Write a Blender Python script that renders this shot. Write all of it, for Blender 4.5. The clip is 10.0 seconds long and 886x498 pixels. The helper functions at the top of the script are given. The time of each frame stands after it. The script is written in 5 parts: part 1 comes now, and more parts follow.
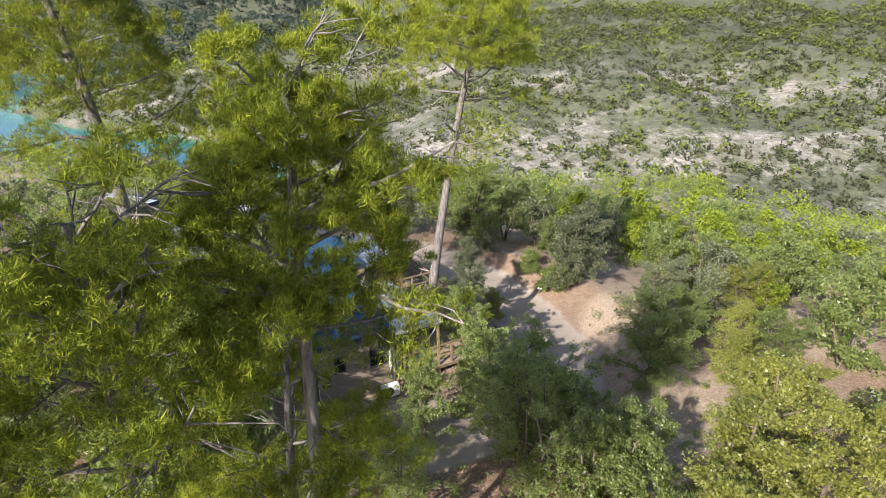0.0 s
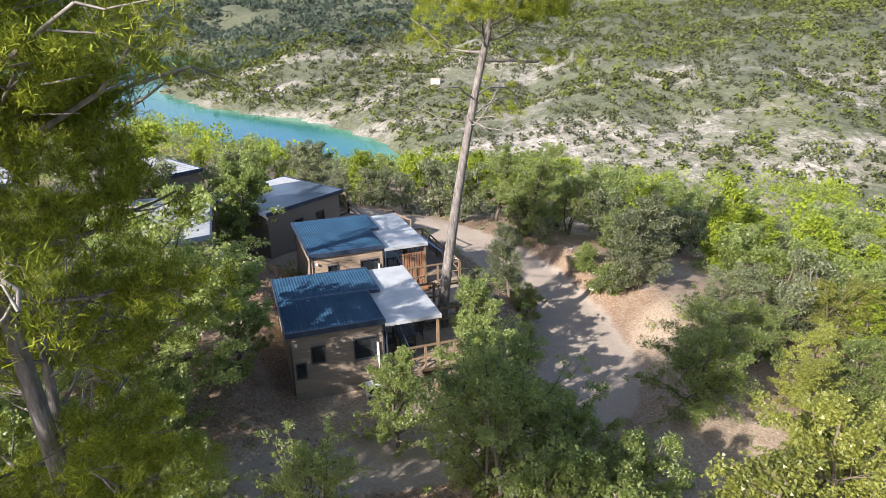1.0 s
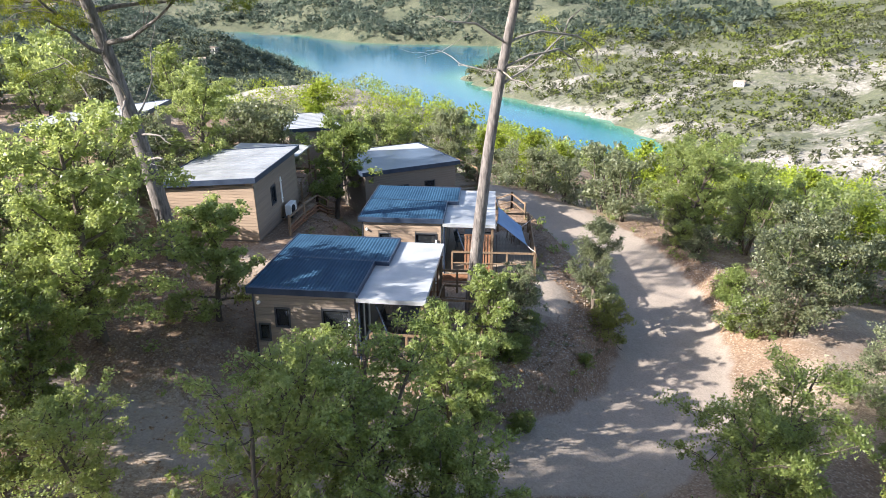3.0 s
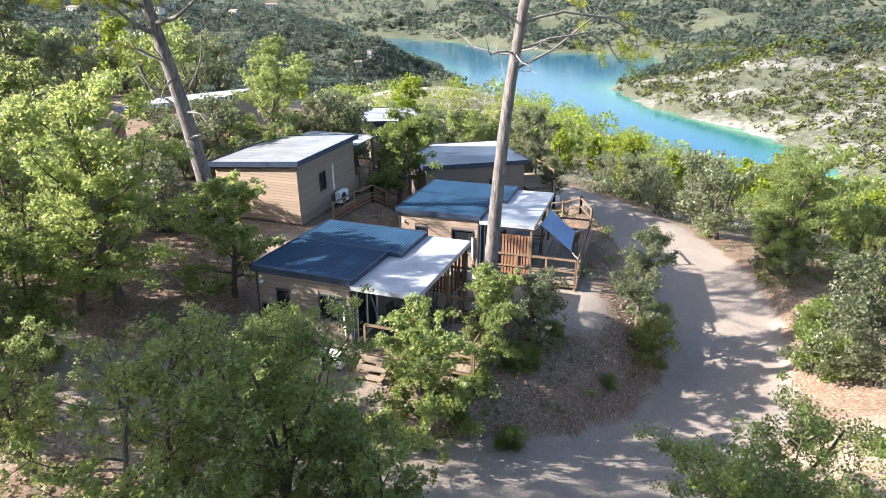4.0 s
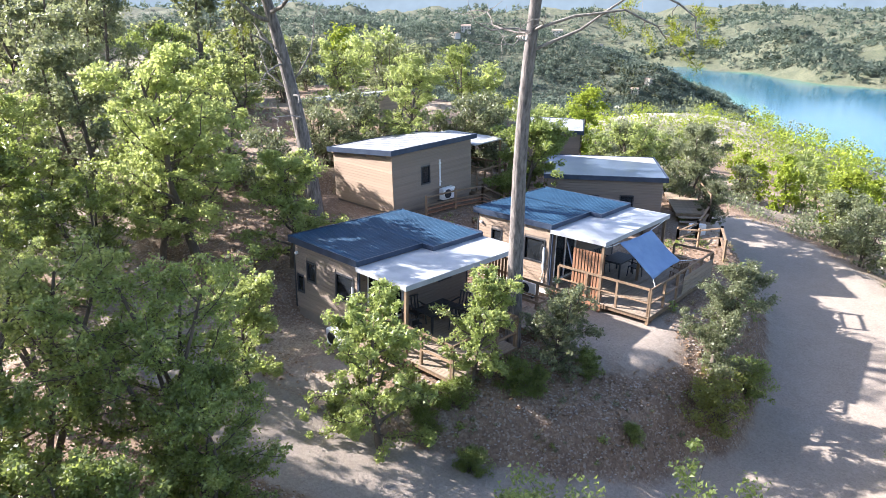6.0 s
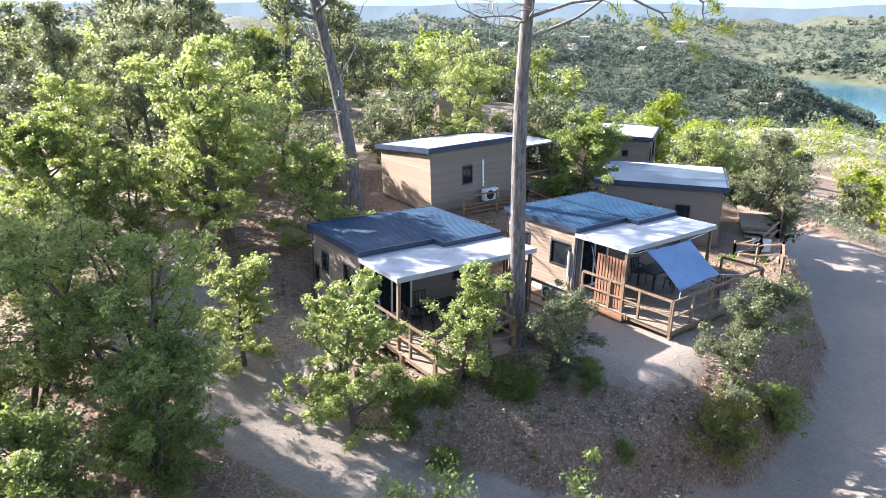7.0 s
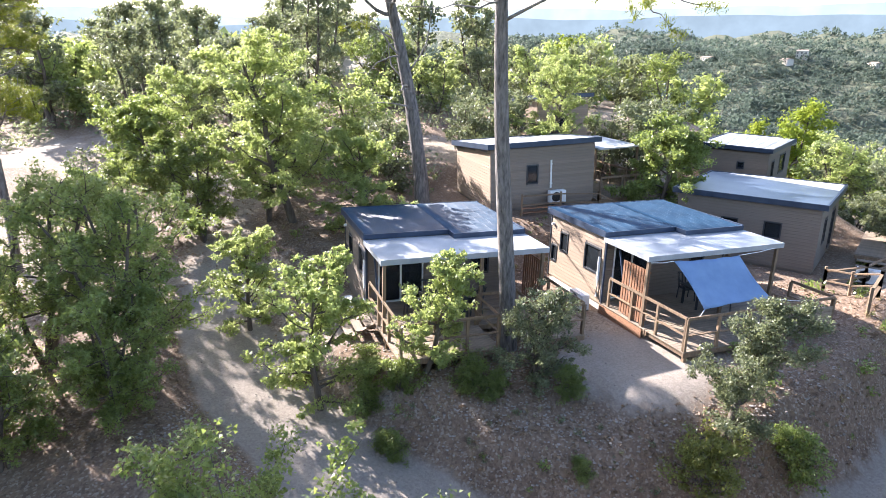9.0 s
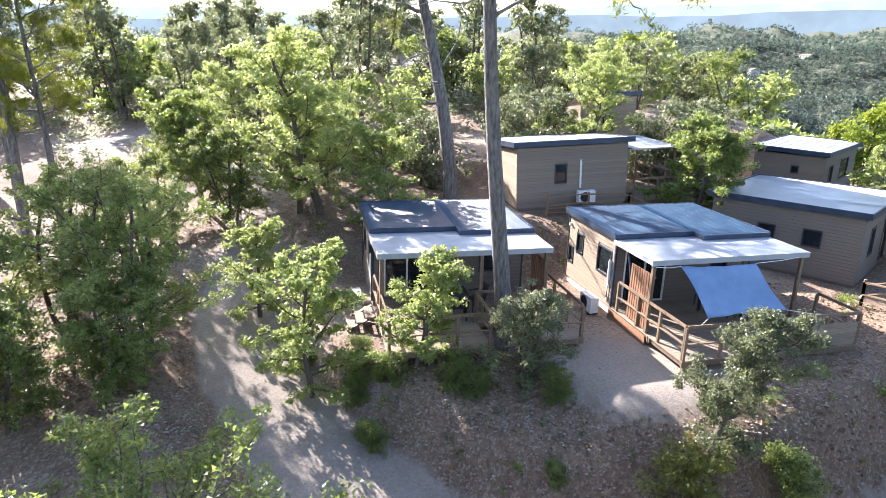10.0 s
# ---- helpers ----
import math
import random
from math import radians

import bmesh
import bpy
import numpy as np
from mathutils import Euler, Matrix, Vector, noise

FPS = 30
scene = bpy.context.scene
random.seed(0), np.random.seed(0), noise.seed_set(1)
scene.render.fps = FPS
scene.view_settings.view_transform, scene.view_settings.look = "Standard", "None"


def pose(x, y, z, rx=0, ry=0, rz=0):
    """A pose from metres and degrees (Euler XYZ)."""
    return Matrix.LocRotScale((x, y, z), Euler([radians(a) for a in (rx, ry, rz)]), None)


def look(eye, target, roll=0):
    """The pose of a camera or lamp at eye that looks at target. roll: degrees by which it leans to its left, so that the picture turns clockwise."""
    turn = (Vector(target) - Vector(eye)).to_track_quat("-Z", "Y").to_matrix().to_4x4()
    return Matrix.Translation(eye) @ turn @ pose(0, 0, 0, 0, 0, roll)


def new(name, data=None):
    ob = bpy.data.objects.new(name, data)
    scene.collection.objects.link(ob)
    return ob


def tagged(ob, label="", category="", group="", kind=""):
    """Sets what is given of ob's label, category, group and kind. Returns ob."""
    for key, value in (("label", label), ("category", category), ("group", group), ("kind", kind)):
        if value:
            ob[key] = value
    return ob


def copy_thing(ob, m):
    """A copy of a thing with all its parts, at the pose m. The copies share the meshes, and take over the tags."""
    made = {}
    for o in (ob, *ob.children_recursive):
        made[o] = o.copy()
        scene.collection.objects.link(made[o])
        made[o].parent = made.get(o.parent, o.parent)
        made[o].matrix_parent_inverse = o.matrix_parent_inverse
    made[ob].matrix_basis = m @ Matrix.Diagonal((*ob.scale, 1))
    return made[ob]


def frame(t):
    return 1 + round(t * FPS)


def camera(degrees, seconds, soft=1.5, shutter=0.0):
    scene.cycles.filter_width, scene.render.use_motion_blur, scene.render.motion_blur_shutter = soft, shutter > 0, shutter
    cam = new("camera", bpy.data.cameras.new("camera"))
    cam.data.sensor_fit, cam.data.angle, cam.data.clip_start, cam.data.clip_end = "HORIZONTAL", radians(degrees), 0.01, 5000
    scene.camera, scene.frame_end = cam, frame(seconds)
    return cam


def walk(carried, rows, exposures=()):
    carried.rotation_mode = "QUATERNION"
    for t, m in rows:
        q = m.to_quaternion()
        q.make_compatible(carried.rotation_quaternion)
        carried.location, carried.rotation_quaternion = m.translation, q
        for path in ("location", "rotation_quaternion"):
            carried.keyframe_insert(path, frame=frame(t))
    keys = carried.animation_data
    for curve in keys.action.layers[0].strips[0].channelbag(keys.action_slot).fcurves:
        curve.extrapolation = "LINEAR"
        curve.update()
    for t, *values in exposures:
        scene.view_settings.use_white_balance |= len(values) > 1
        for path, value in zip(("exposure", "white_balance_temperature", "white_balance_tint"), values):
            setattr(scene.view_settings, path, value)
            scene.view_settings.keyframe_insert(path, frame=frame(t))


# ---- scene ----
# The flight: seconds, place in metres, then yaw, pitch and roll in degrees.
cam = camera(69.2, 10.0, soft=0.6)
ROWS = [
    (0.0, 3.825, 1.381, 16.606, 2.69, -21.39, 0.41),
    (0.5, 5.691, 3.384, 15.675, 7.54, -21.70, 0.29),
    (1.0, 7.673, 5.366, 14.860, 13.09, -22.00, 0.18),
    (1.5, 9.629, 7.348, 14.156, 19.20, -22.28, 0.18),
    (2.0, 11.483, 9.326, 13.532, 25.64, -22.45, 0.18),
    (2.5, 13.193, 11.273, 12.966, 32.19, -22.42, 0.16),
    (3.2, 15.250, 13.990, 12.266, 41.44, -22.16, 0.14),
    (4.0, 17.086, 17.065, 11.567, 51.87, -21.58, 0.17),
    (4.5, 17.998, 18.955, 11.184, 58.30, -21.05, 0.14),
    (5.0, 18.720, 20.808, 10.826, 64.50, -20.48, 0.12),
    (5.5, 19.270, 22.612, 10.490, 70.45, -19.88, 0.12),
    (6.2, 19.723, 25.072, 10.037, 78.16, -19.13, 0.10),
    (7.0, 19.946, 27.694, 9.569, 86.16, -18.36, 0.11),
    (7.5, 19.968, 29.245, 9.318, 90.80, -17.93, 0.07),
    (8.0, 19.903, 30.698, 9.101, 95.11, -17.59, 0.05),
    (8.5, 19.761, 32.054, 8.928, 99.12, -17.36, 0.06),
    (9.0, 19.545, 33.320, 8.789, 102.88, -17.18, 0.03),
    (9.5, 19.268, 34.508, 8.726, 106.48, -17.16, 0.02),
    (10.0, 18.939, 35.634, 8.756, 110.03, -17.37, 0.03),
]
walk(cam, [(t, pose(x, y, z, 90 + pitch, roll, yaw)) for t, x, y, z, yaw, pitch, roll in ROWS],
     exposures=[(0.0, 1.10, 6500, 16), (1.0, 1.26, 6500, 16), (2.5, 1.54, 6450, 15), (4.0, 1.76, 6350, 17), (5.0, 1.92, 6250, 18), (7.5, 2.15, 6150, 19), (10.0, 2.18, 6150, 19)])

# ---- world and sun ----
SUN_TO = Vector((-0.425, -0.755, 0.50)).normalized()      # towards the sun
world = bpy.data.worlds.new("sky")
scene.world = world
world.use_nodes = True
wn = world.node_tree.nodes
sky = wn.new("ShaderNodeTexSky")
sky.sky_type = "NISHITA"
sky.sun_disc = False
sky.sun_elevation = math.asin(SUN_TO.z)
sky.sun_rotation = math.atan2(SUN_TO.x, SUN_TO.y)
sky.dust_density = 1.6
sky.air_density = 1.0
wn["Background"].inputs["Strength"].default_value = 0.102
world.node_tree.links.new(sky.outputs[0], wn["Background"].inputs["Color"])
sun_data = bpy.data.lights.new("sun", "SUN")
sun_data.energy, sun_data.angle, sun_data.color = 5.0, radians(0.53), (1.0, 0.95, 0.86)
sun = new("sun", sun_data)
sun.matrix_world = look(SUN_TO * 60, (0, 0, 0))
scene.view_settings.exposure = 0.0

# ---- materials ----
def nodes_of(name):
    m = bpy.data.materials.new(name)
    m.use_nodes = True
    return m, m.node_tree.nodes, m.node_tree.links


def noise_tex(n, l, scale, detail=4.0, rough=0.55, vec=None, stretch=None):
    tc = n.new("ShaderNodeTexCoord") if vec is None else None
    src = tc.outputs["Object"] if vec is None else vec
    if stretch:
        mp = n.new("ShaderNodeMapping")
        mp.inputs["Scale"].default_value = stretch
        l.new(src, mp.inputs["Vector"])
        src = mp.outputs[0]
    t = n.new("ShaderNodeTexNoise")
    t.inputs["Scale"].default_value, t.inputs["Detail"].default_value, t.inputs["Roughness"].default_value = scale, detail, rough
    l.new(src, t.inputs["Vector"])
    return t.outputs["Fac"]


def ramp(n, l, fac, stops):
    r = n.new("ShaderNodeValToRGB")
    e = r.color_ramp.elements
    while len(e) < len(stops):
        e.new(0.5)
    for k, (p, c) in zip(e, stops):
        k.position, k.color = p, (*c, 1) if len(c) == 3 else c
    l.new(fac, r.inputs[0])
    return r.outputs[0]


def mix(n, l, fac, a, b, kind="MIX"):
    m = n.new("ShaderNodeMix")
    m.data_type, m.blend_type = "RGBA", kind
    for sock, v in ((m.inputs[0], fac), (m.inputs[6], a), (m.inputs[7], b)):
        if isinstance(v, (int, float)):
            sock.default_value = v
        elif isinstance(v, tuple):
            sock.default_value = (*v, 1)
        else:
            l.new(v, sock)
    return m.outputs[2]


def bump(n, l, height, strength, distance, bsdf):
    b = n.new("ShaderNodeBump")
    b.inputs["Strength"].default_value, b.inputs["Distance"].default_value = strength, distance
    l.new(height, b.inputs["Height"])
    l.new(b.outputs[0], bsdf.inputs["Normal"])


def plain(name, a, b, scale=3.0, rough=0.7, metal=0.0, bump_scale=30.0, bump_size=0.004, stretch=None, vary=0.0, detail=5.0):
    """A surface that wanders between two colours at two scales, with fine relief."""
    m, n, l = nodes_of(name)
    p = n["Principled BSDF"]
    f = noise_tex(n, l, scale, detail, 0.65, stretch=stretch)
    col = ramp(n, l, f, [(0.3, a), (0.7, b)])
    if vary:
        oi = n.new("ShaderNodeObjectInfo")
        v = n.new("ShaderNodeMapRange")
        v.inputs[3].default_value, v.inputs[4].default_value = 1 - vary, 1 + vary
        l.new(oi.outputs["Random"], v.inputs[0])
        g = n.new("ShaderNodeHueSaturation")
        l.new(v.outputs[0], g.inputs["Value"])
        l.new(col, g.inputs["Color"])
        col = g.outputs[0]
    l.new(col, p.inputs["Base Color"])
    p.inputs["Roughness"].default_value, p.inputs["Metallic"].default_value = rough, metal
    if bump_size:
        bump(n, l, noise_tex(n, l, bump_scale, 4.0, 0.6, stretch=stretch), 0.6, bump_size, p)
    return m


def leaf_material(name, dark, light, through_colour, share=0.45, scale=0.9, gloss=0.5):
    m, n, l = nodes_of(name)
    out = n["Material Output"]
    n.remove(n["Principled BSDF"])
    g = n.new("ShaderNodeNewGeometry")
    a = ramp(n, l, g.outputs["Random Per Island"], [(0.0, dark), (1.0, light)])
    f = noise_tex(n, l, scale, 3.0)
    a = mix(n, l, 0.3, a, ramp(n, l, f, [(0.35, dark), (0.65, light)]))
    oi = n.new("ShaderNodeObjectInfo")
    hs = n.new("ShaderNodeHueSaturation")
    mr = n.new("ShaderNodeMapRange")
    mr.inputs[3].default_value, mr.inputs[4].default_value = 0.82, 1.2
    l.new(oi.outputs["Random"], mr.inputs[0])
    l.new(mr.outputs[0], hs.inputs["Value"])
    l.new(a, hs.inputs["Color"])
    d = n.new("ShaderNodeBsdfPrincipled")
    d.inputs["Roughness"].default_value = 0.42
    d.inputs["Specular IOR Level"].default_value = gloss
    l.new(hs.outputs[0], d.inputs["Base Color"])
    t = n.new("ShaderNodeBsdfTranslucent")
    tc = mix(n, l, 0.6, hs.outputs[0], through_colour)
    l.new(tc, t.inputs["Color"])
    s = n.new("ShaderNodeMixShader")
    s.inputs[0].default_value = share
    l.new(d.outputs[0], s.inputs[1])
    l.new(t.outputs[0], s.inputs[2])
    l.new(s.outputs[0], out.inputs["Surface"])
    return m


M_OAK = leaf_material("oak leaves", (0.026, 0.050, 0.013), (0.255, 0.310, 0.092), (0.46, 0.55, 0.12), 0.42, 0.9, 0.5)
M_OAKLIT = leaf_material("young oak leaves", (0.080, 0.118, 0.036), (0.300, 0.355, 0.125), (0.58, 0.65, 0.20), 0.54)
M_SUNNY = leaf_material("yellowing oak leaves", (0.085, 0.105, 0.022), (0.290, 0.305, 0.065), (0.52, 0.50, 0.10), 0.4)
M_HOLM = leaf_material("holm oak leaves", (0.034, 0.048, 0.025), (0.255, 0.280, 0.155), (0.36, 0.40, 0.17), 0.38, 0.9, 0.4)
M_PINE = leaf_material("pine needles", (0.042, 0.066, 0.009), (0.310, 0.350, 0.034), (0.46, 0.50, 0.05), 0.22, 0.9, 0.12)
M_PINEFAR = leaf_material("young pine needles", (0.080, 0.125, 0.014), (0.285, 0.345, 0.040), (0.46, 0.52, 0.07), 0.35, 0.9, 0.15)
M_YELLOW = leaf_material("turning leaves", (0.080, 0.110, 0.028), (0.275, 0.290, 0.075), (0.5, 0.50, 0.12))


def far_crown_material(name, dark, light):
    """Whole crowns seen from far away: mottled, rough, each a little different."""
    m, n, l = nodes_of(name)
    p = n["Principled BSDF"]
    p.inputs["Roughness"].default_value, p.inputs["Specular IOR Level"].default_value = 0.95, 0.05
    g = n.new("ShaderNodeNewGeometry")
    a = ramp(n, l, g.outputs["Random Per Island"], [(0.0, dark), (1.0, light)])
    f = noise_tex(n, l, 0.9, 5.0, 0.7)
    a = mix(n, l, 0.55, a, ramp(n, l, f, [(0.38, tuple(c * 0.45 for c in dark)), (0.62, tuple(min(1, c * 1.25) for c in light))]))
    l.new(a, p.inputs["Base Color"])
    bump(n, l, noise_tex(n, l, 0.7, 5.0, 0.7), 1.0, 1.2, p)
    return m


M_FARPINE = far_crown_material("distant pines", (0.048, 0.070, 0.018), (0.150, 0.178, 0.042))
M_SCRUB = far_crown_material("far scrub", (0.026, 0.034, 0.018), (0.100, 0.112, 0.058))
# Greyed towards blue: the haze over far woods is in the leaf colour.
M_HILL = leaf_material("far oak and pine wood tinted for haze", (0.046, 0.066, 0.054), (0.135, 0.165, 0.120), (0.15, 0.20, 0.15), 0.42, 0.3, 0.1)
M_BARK = plain("oak bark", (0.055, 0.042, 0.032), (0.16, 0.13, 0.10), 6, 0.9, 0, 22, 0.02, (1, 1, 0.25))
M_PINEBARK = plain("pine bark", (0.050, 0.044, 0.041), (0.250, 0.225, 0.207), 11, 0.92, 0, 16, 0.05, (1, 1, 0.22))
M_DEAD = plain("bare dead wood", (0.10, 0.09, 0.08), (0.29, 0.265, 0.24), 8, 0.85, 0, 40, 0.005, (1, 1, 0.3))
M_CLAD = plain("grey-brown cladding", (0.175, 0.140, 0.108), (0.27, 0.215, 0.165), 2.5, 0.75, 0, 40, 0.003, (0.4, 0.4, 6), 0.10)
M_CLADWARM = plain("honey cladding", (0.27, 0.20, 0.142), (0.385, 0.29, 0.208), 2.5, 0.75, 0, 40, 0.003, (0.4, 0.4, 6), 0.10)
M_TAUPE = plain("taupe panel", (0.155, 0.128, 0.105), (0.215, 0.18, 0.15), 1.5, 0.7, 0, 40, 0.002)
M_DECK = plain("weathered decking", (0.20, 0.155, 0.11), (0.34, 0.27, 0.20), 3, 0.8, 0, 40, 0.003, (0.6, 5, 5), 0.14)
M_POST = plain("treated pine posts", (0.135, 0.088, 0.052), (0.26, 0.180, 0.110), 3, 0.75, 0, 40, 0.003, (6, 6, 0.6), 0.15)
M_SLAT = plain("red-brown slats", (0.20, 0.095, 0.05), (0.33, 0.17, 0.09), 3, 0.75, 0, 40, 0.002, (6, 6, 0.6), 0.15)
M_ROOF = plain("slate-blue coated sheet", (0.013, 0.040, 0.078), (0.027, 0.073, 0.128), 1.2, 0.36, 0.0, 60, 0.001)
M_ROOF.node_tree.nodes["Principled BSDF"].inputs["Specular IOR Level"].default_value = 0.32
M_TRIM = plain("anthracite flashing", (0.022, 0.036, 0.066), (0.050, 0.072, 0.115), 2, 0.45, 0.25, 60, 0.001)
M_LIGHTROOF = plain("pale grey sheet", (0.28, 0.298, 0.312), (0.42, 0.437, 0.448), 1.3, 0.42, 0.0, 50, 0.001)
M_SEAMROOF = plain("pale zinc sheet", (0.21, 0.225, 0.24), (0.36, 0.375, 0.39), 0.9, 0.38, 0.2, 50, 0.001)
M_GREYROOF = plain("slate-grey coated sheet", (0.045, 0.065, 0.098), (0.085, 0.112, 0.155), 1.0, 0.30, 0.1, 50, 0.001)
M_WHITE = plain("white plastic", (0.70, 0.70, 0.68), (0.82, 0.82, 0.80), 4, 0.45, 0, 60, 0.0005)
M_FRAME = plain("anthracite frames", (0.022, 0.025, 0.030), (0.040, 0.044, 0.050), 4, 0.45, 0, 60, 0.0005)
M_DARK = plain("black grille", (0.012, 0.012, 0.013), (0.03, 0.03, 0.03), 9, 0.6, 0, 60, 0.0005)
M_CURTAIN = plain("off-white curtain", (0.55, 0.53, 0.50), (0.72, 0.70, 0.66), 6, 0.9, 0, 20, 0.01, (8, 8, 0.3))
M_SAIL = plain("blue shade sail", (0.150, 0.238, 0.385), (0.205, 0.310, 0.465), 1.5, 0.85, 0, 90, 0.002)
M_STONE = plain("limestone rubble", (0.16, 0.132, 0.108), (0.37, 0.325, 0.28), 7, 0.9, 0, 30, 0.01, None, 0.2)
M_RENDER = plain("pale render", (0.55, 0.50, 0.43), (0.68, 0.63, 0.55), 1.2, 0.9, 0, 30, 0.004)
M_TILE = plain("weathered roof tiles", (0.26, 0.185, 0.14), (0.38, 0.30, 0.24), 3, 0.85, 0, 30, 0.01)
M_CANVAS = plain("sand canvas", (0.36, 0.31, 0.23), (0.48, 0.42, 0.33), 1.5, 0.9, 0, 60, 0.003)
M_LITTER = leaf_material("dead leaves", (0.13, 0.08, 0.045), (0.38, 0.26, 0.16), (0.40, 0.28, 0.15), 0.15)
M_GRASS = leaf_material("dry grass", (0.22, 0.18, 0.09), (0.40, 0.33, 0.17), (0.45, 0.38, 0.18), 0.3)

m_glass, gn, gl = nodes_of("window glass")
gp = gn["Principled BSDF"]
gp.inputs["Base Color"].default_value = (0.02, 0.024, 0.028, 1)
gp.inputs["Roughness"].default_value, gp.inputs["Alpha"].default_value = 0.04, 0.75
M_GLASS = m_glass


def ground_material():
    m, n, l = nodes_of("hillside ground")
    p = n["Principled BSDF"]
    p.inputs["Roughness"].default_value = 0.95
    at = n.new("ShaderNodeAttribute")
    at.attribute_name = "zone"
    sep = n.new("ShaderNodeSeparateColor")
    l.new(at.outputs["Color"], sep.inputs[0])
    road, litter, far = sep.outputs[0], sep.outputs[1], sep.outputs[2]
    fine, mid, big = noise_tex(n, l, 9, 6, 0.7), noise_tex(n, l, 1.1, 5, 0.6), noise_tex(n, l, 0.16, 4, 0.6)
    vor = n.new("ShaderNodeTexVoronoi")
    vor.inputs["Scale"].default_value = 17.0
    tcv = n.new("ShaderNodeTexCoord")
    l.new(tcv.outputs["Object"], vor.inputs["Vector"])
    vs = n.new("ShaderNodeSeparateColor")
    l.new(vor.outputs["Color"], vs.inputs[0])
    soil = ramp(n, l, mid, [(0.30, (0.17, 0.115, 0.075)), (0.5, (0.28, 0.205, 0.14)), (0.72, (0.40, 0.315, 0.22))])
    soil = mix(n, l, 0.5, soil, ramp(n, l, fine, [(0.35, (0.14, 0.10, 0.065)), (0.62, (0.46, 0.38, 0.28))]))
    leafy = ramp(n, l, fine, [(0.32, (0.080, 0.053, 0.035)), (0.5, (0.185, 0.120, 0.076)), (0.68, (0.33, 0.240, 0.165))])
    leafy = mix(n, l, 0.4, leafy, ramp(n, l, mid, [(0.35, (0.10, 0.070, 0.048)), (0.65, (0.27, 0.195, 0.135))]))
    gravel = ramp(n, l, noise_tex(n, l, 16, 5, 0.75), [(0.3, (0.22, 0.178, 0.137)), (0.7, (0.355, 0.295, 0.235))])
    gravel = mix(n, l, 0.45, gravel, ramp(n, l, mid, [(0.3, (0.225, 0.187, 0.150)), (0.7, (0.345, 0.298, 0.247))]))
    def edge(x, amount):
        a = n.new("ShaderNodeMath")
        a.operation, a.inputs[1].default_value = "SUBTRACT", 0.5
        l.new(mid, a.inputs[0])
        b = n.new("ShaderNodeMath")
        b.operation, b.inputs[1].default_value = "MULTIPLY_ADD", amount
        l.new(a.outputs[0], b.inputs[0])
        l.new(x, b.inputs[2])
        c = n.new("ShaderNodeMapRange")
        c.inputs[1].default_value, c.inputs[2].default_value = 0.3, 0.7
        l.new(b.outputs[0], c.inputs[0])
        return c.outputs[0]
    leafy = mix(n, l, 0.42, leafy, ramp(n, l, vs.outputs[0], [(0.0, (0.065, 0.042, 0.028)), (0.45, (0.19, 0.115, 0.070)), (0.78, (0.26, 0.175, 0.11)), (1.0, (0.46, 0.40, 0.33))]))
    soil = mix(n, l, 0.32, soil, ramp(n, l, vs.outputs[0], [(0.0, (0.11, 0.075, 0.048)), (0.6, (0.36, 0.27, 0.19)), (1.0, (0.56, 0.50, 0.42))]))
    gravel = mix(n, l, 0.35, gravel, ramp(n, l, vs.outputs[1], [(0.0, (0.20, 0.17, 0.14)), (1.0, (0.37, 0.325, 0.28))]))
    col = mix(n, l, edge(litter, 1.0), soil, leafy)
    col = mix(n, l, edge(road, 0.9), col, gravel)
    # the far slopes: pale limestone under patchy scrub
    f1, f2 = noise_tex(n, l, 0.06, 8, 0.75), noise_tex(n, l, 0.25, 6, 0.75)
    rock = ramp(n, l, f2, [(0.36, (0.15, 0.145, 0.115)), (0.5, (0.34, 0.318, 0.285)), (0.66, (0.49, 0.465, 0.43))])
    rock = mix(n, l, 0.75, rock, ramp(n, l, noise_tex(n, l, 0.9, 5, 0.75), [(0.40, (0.42, 0.40, 0.33)), (0.52, (1, 1, 1))]), "MULTIPLY")
    scrub = ramp(n, l, f2, [(0.38, (0.024, 0.032, 0.022)), (0.50, (0.080, 0.092, 0.050)), (0.64, (0.165, 0.160, 0.095))])
    scrub = mix(n, l, 0.35, scrub, ramp(n, l, f1, [(0.40, (0.035, 0.050, 0.022)), (0.60, (0.155, 0.170, 0.080))]))
    bare = n.new("ShaderNodeMath")
    bare.operation = "MULTIPLY_ADD"
    bare.inputs[1].default_value = 0.55
    l.new(litter, bare.inputs[0])
    f3 = noise_tex(n, l, 0.013, 7, 0.65)
    wide = n.new("ShaderNodeMix")
    wide.inputs[0].default_value = 0.55
    l.new(f1, wide.inputs[2])
    l.new(f3, wide.inputs[3])
    l.new(wide.outputs[0], bare.inputs[2])
    scrub = mix(n, l, 0.4, scrub, ramp(n, l, f3, [(0.42, (0.030, 0.042, 0.028)), (0.58, (0.115, 0.118, 0.080))]))
    away = mix(n, l, ramp(n, l, bare.outputs[0], [(0.42, (0, 0, 0)), (0.58, (1, 1, 1))]), rock, scrub)
    col = mix(n, l, far, col, away)
    l.new(col, p.inputs["Base Color"])
    # fine relief close by, the swell of bushes and tree crowns on the slopes far away
    b1 = n.new("ShaderNodeBump")
    b1.inputs["Strength"].default_value, b1.inputs["Distance"].default_value = 0.7, 0.04
    l.new(noise_tex(n, l, 14, 6, 0.7), b1.inputs["Height"])
    b2 = n.new("ShaderNodeBump")
    b2.inputs["Distance"].default_value = 2.6
    l.new(far, b2.inputs["Strength"])
    l.new(noise_tex(n, l, 0.22, 4, 0.6), b2.inputs["Height"])
    l.new(b1.outputs[0], b2.inputs["Normal"])
    l.new(b2.outputs[0], p.inputs["Normal"])
    return m


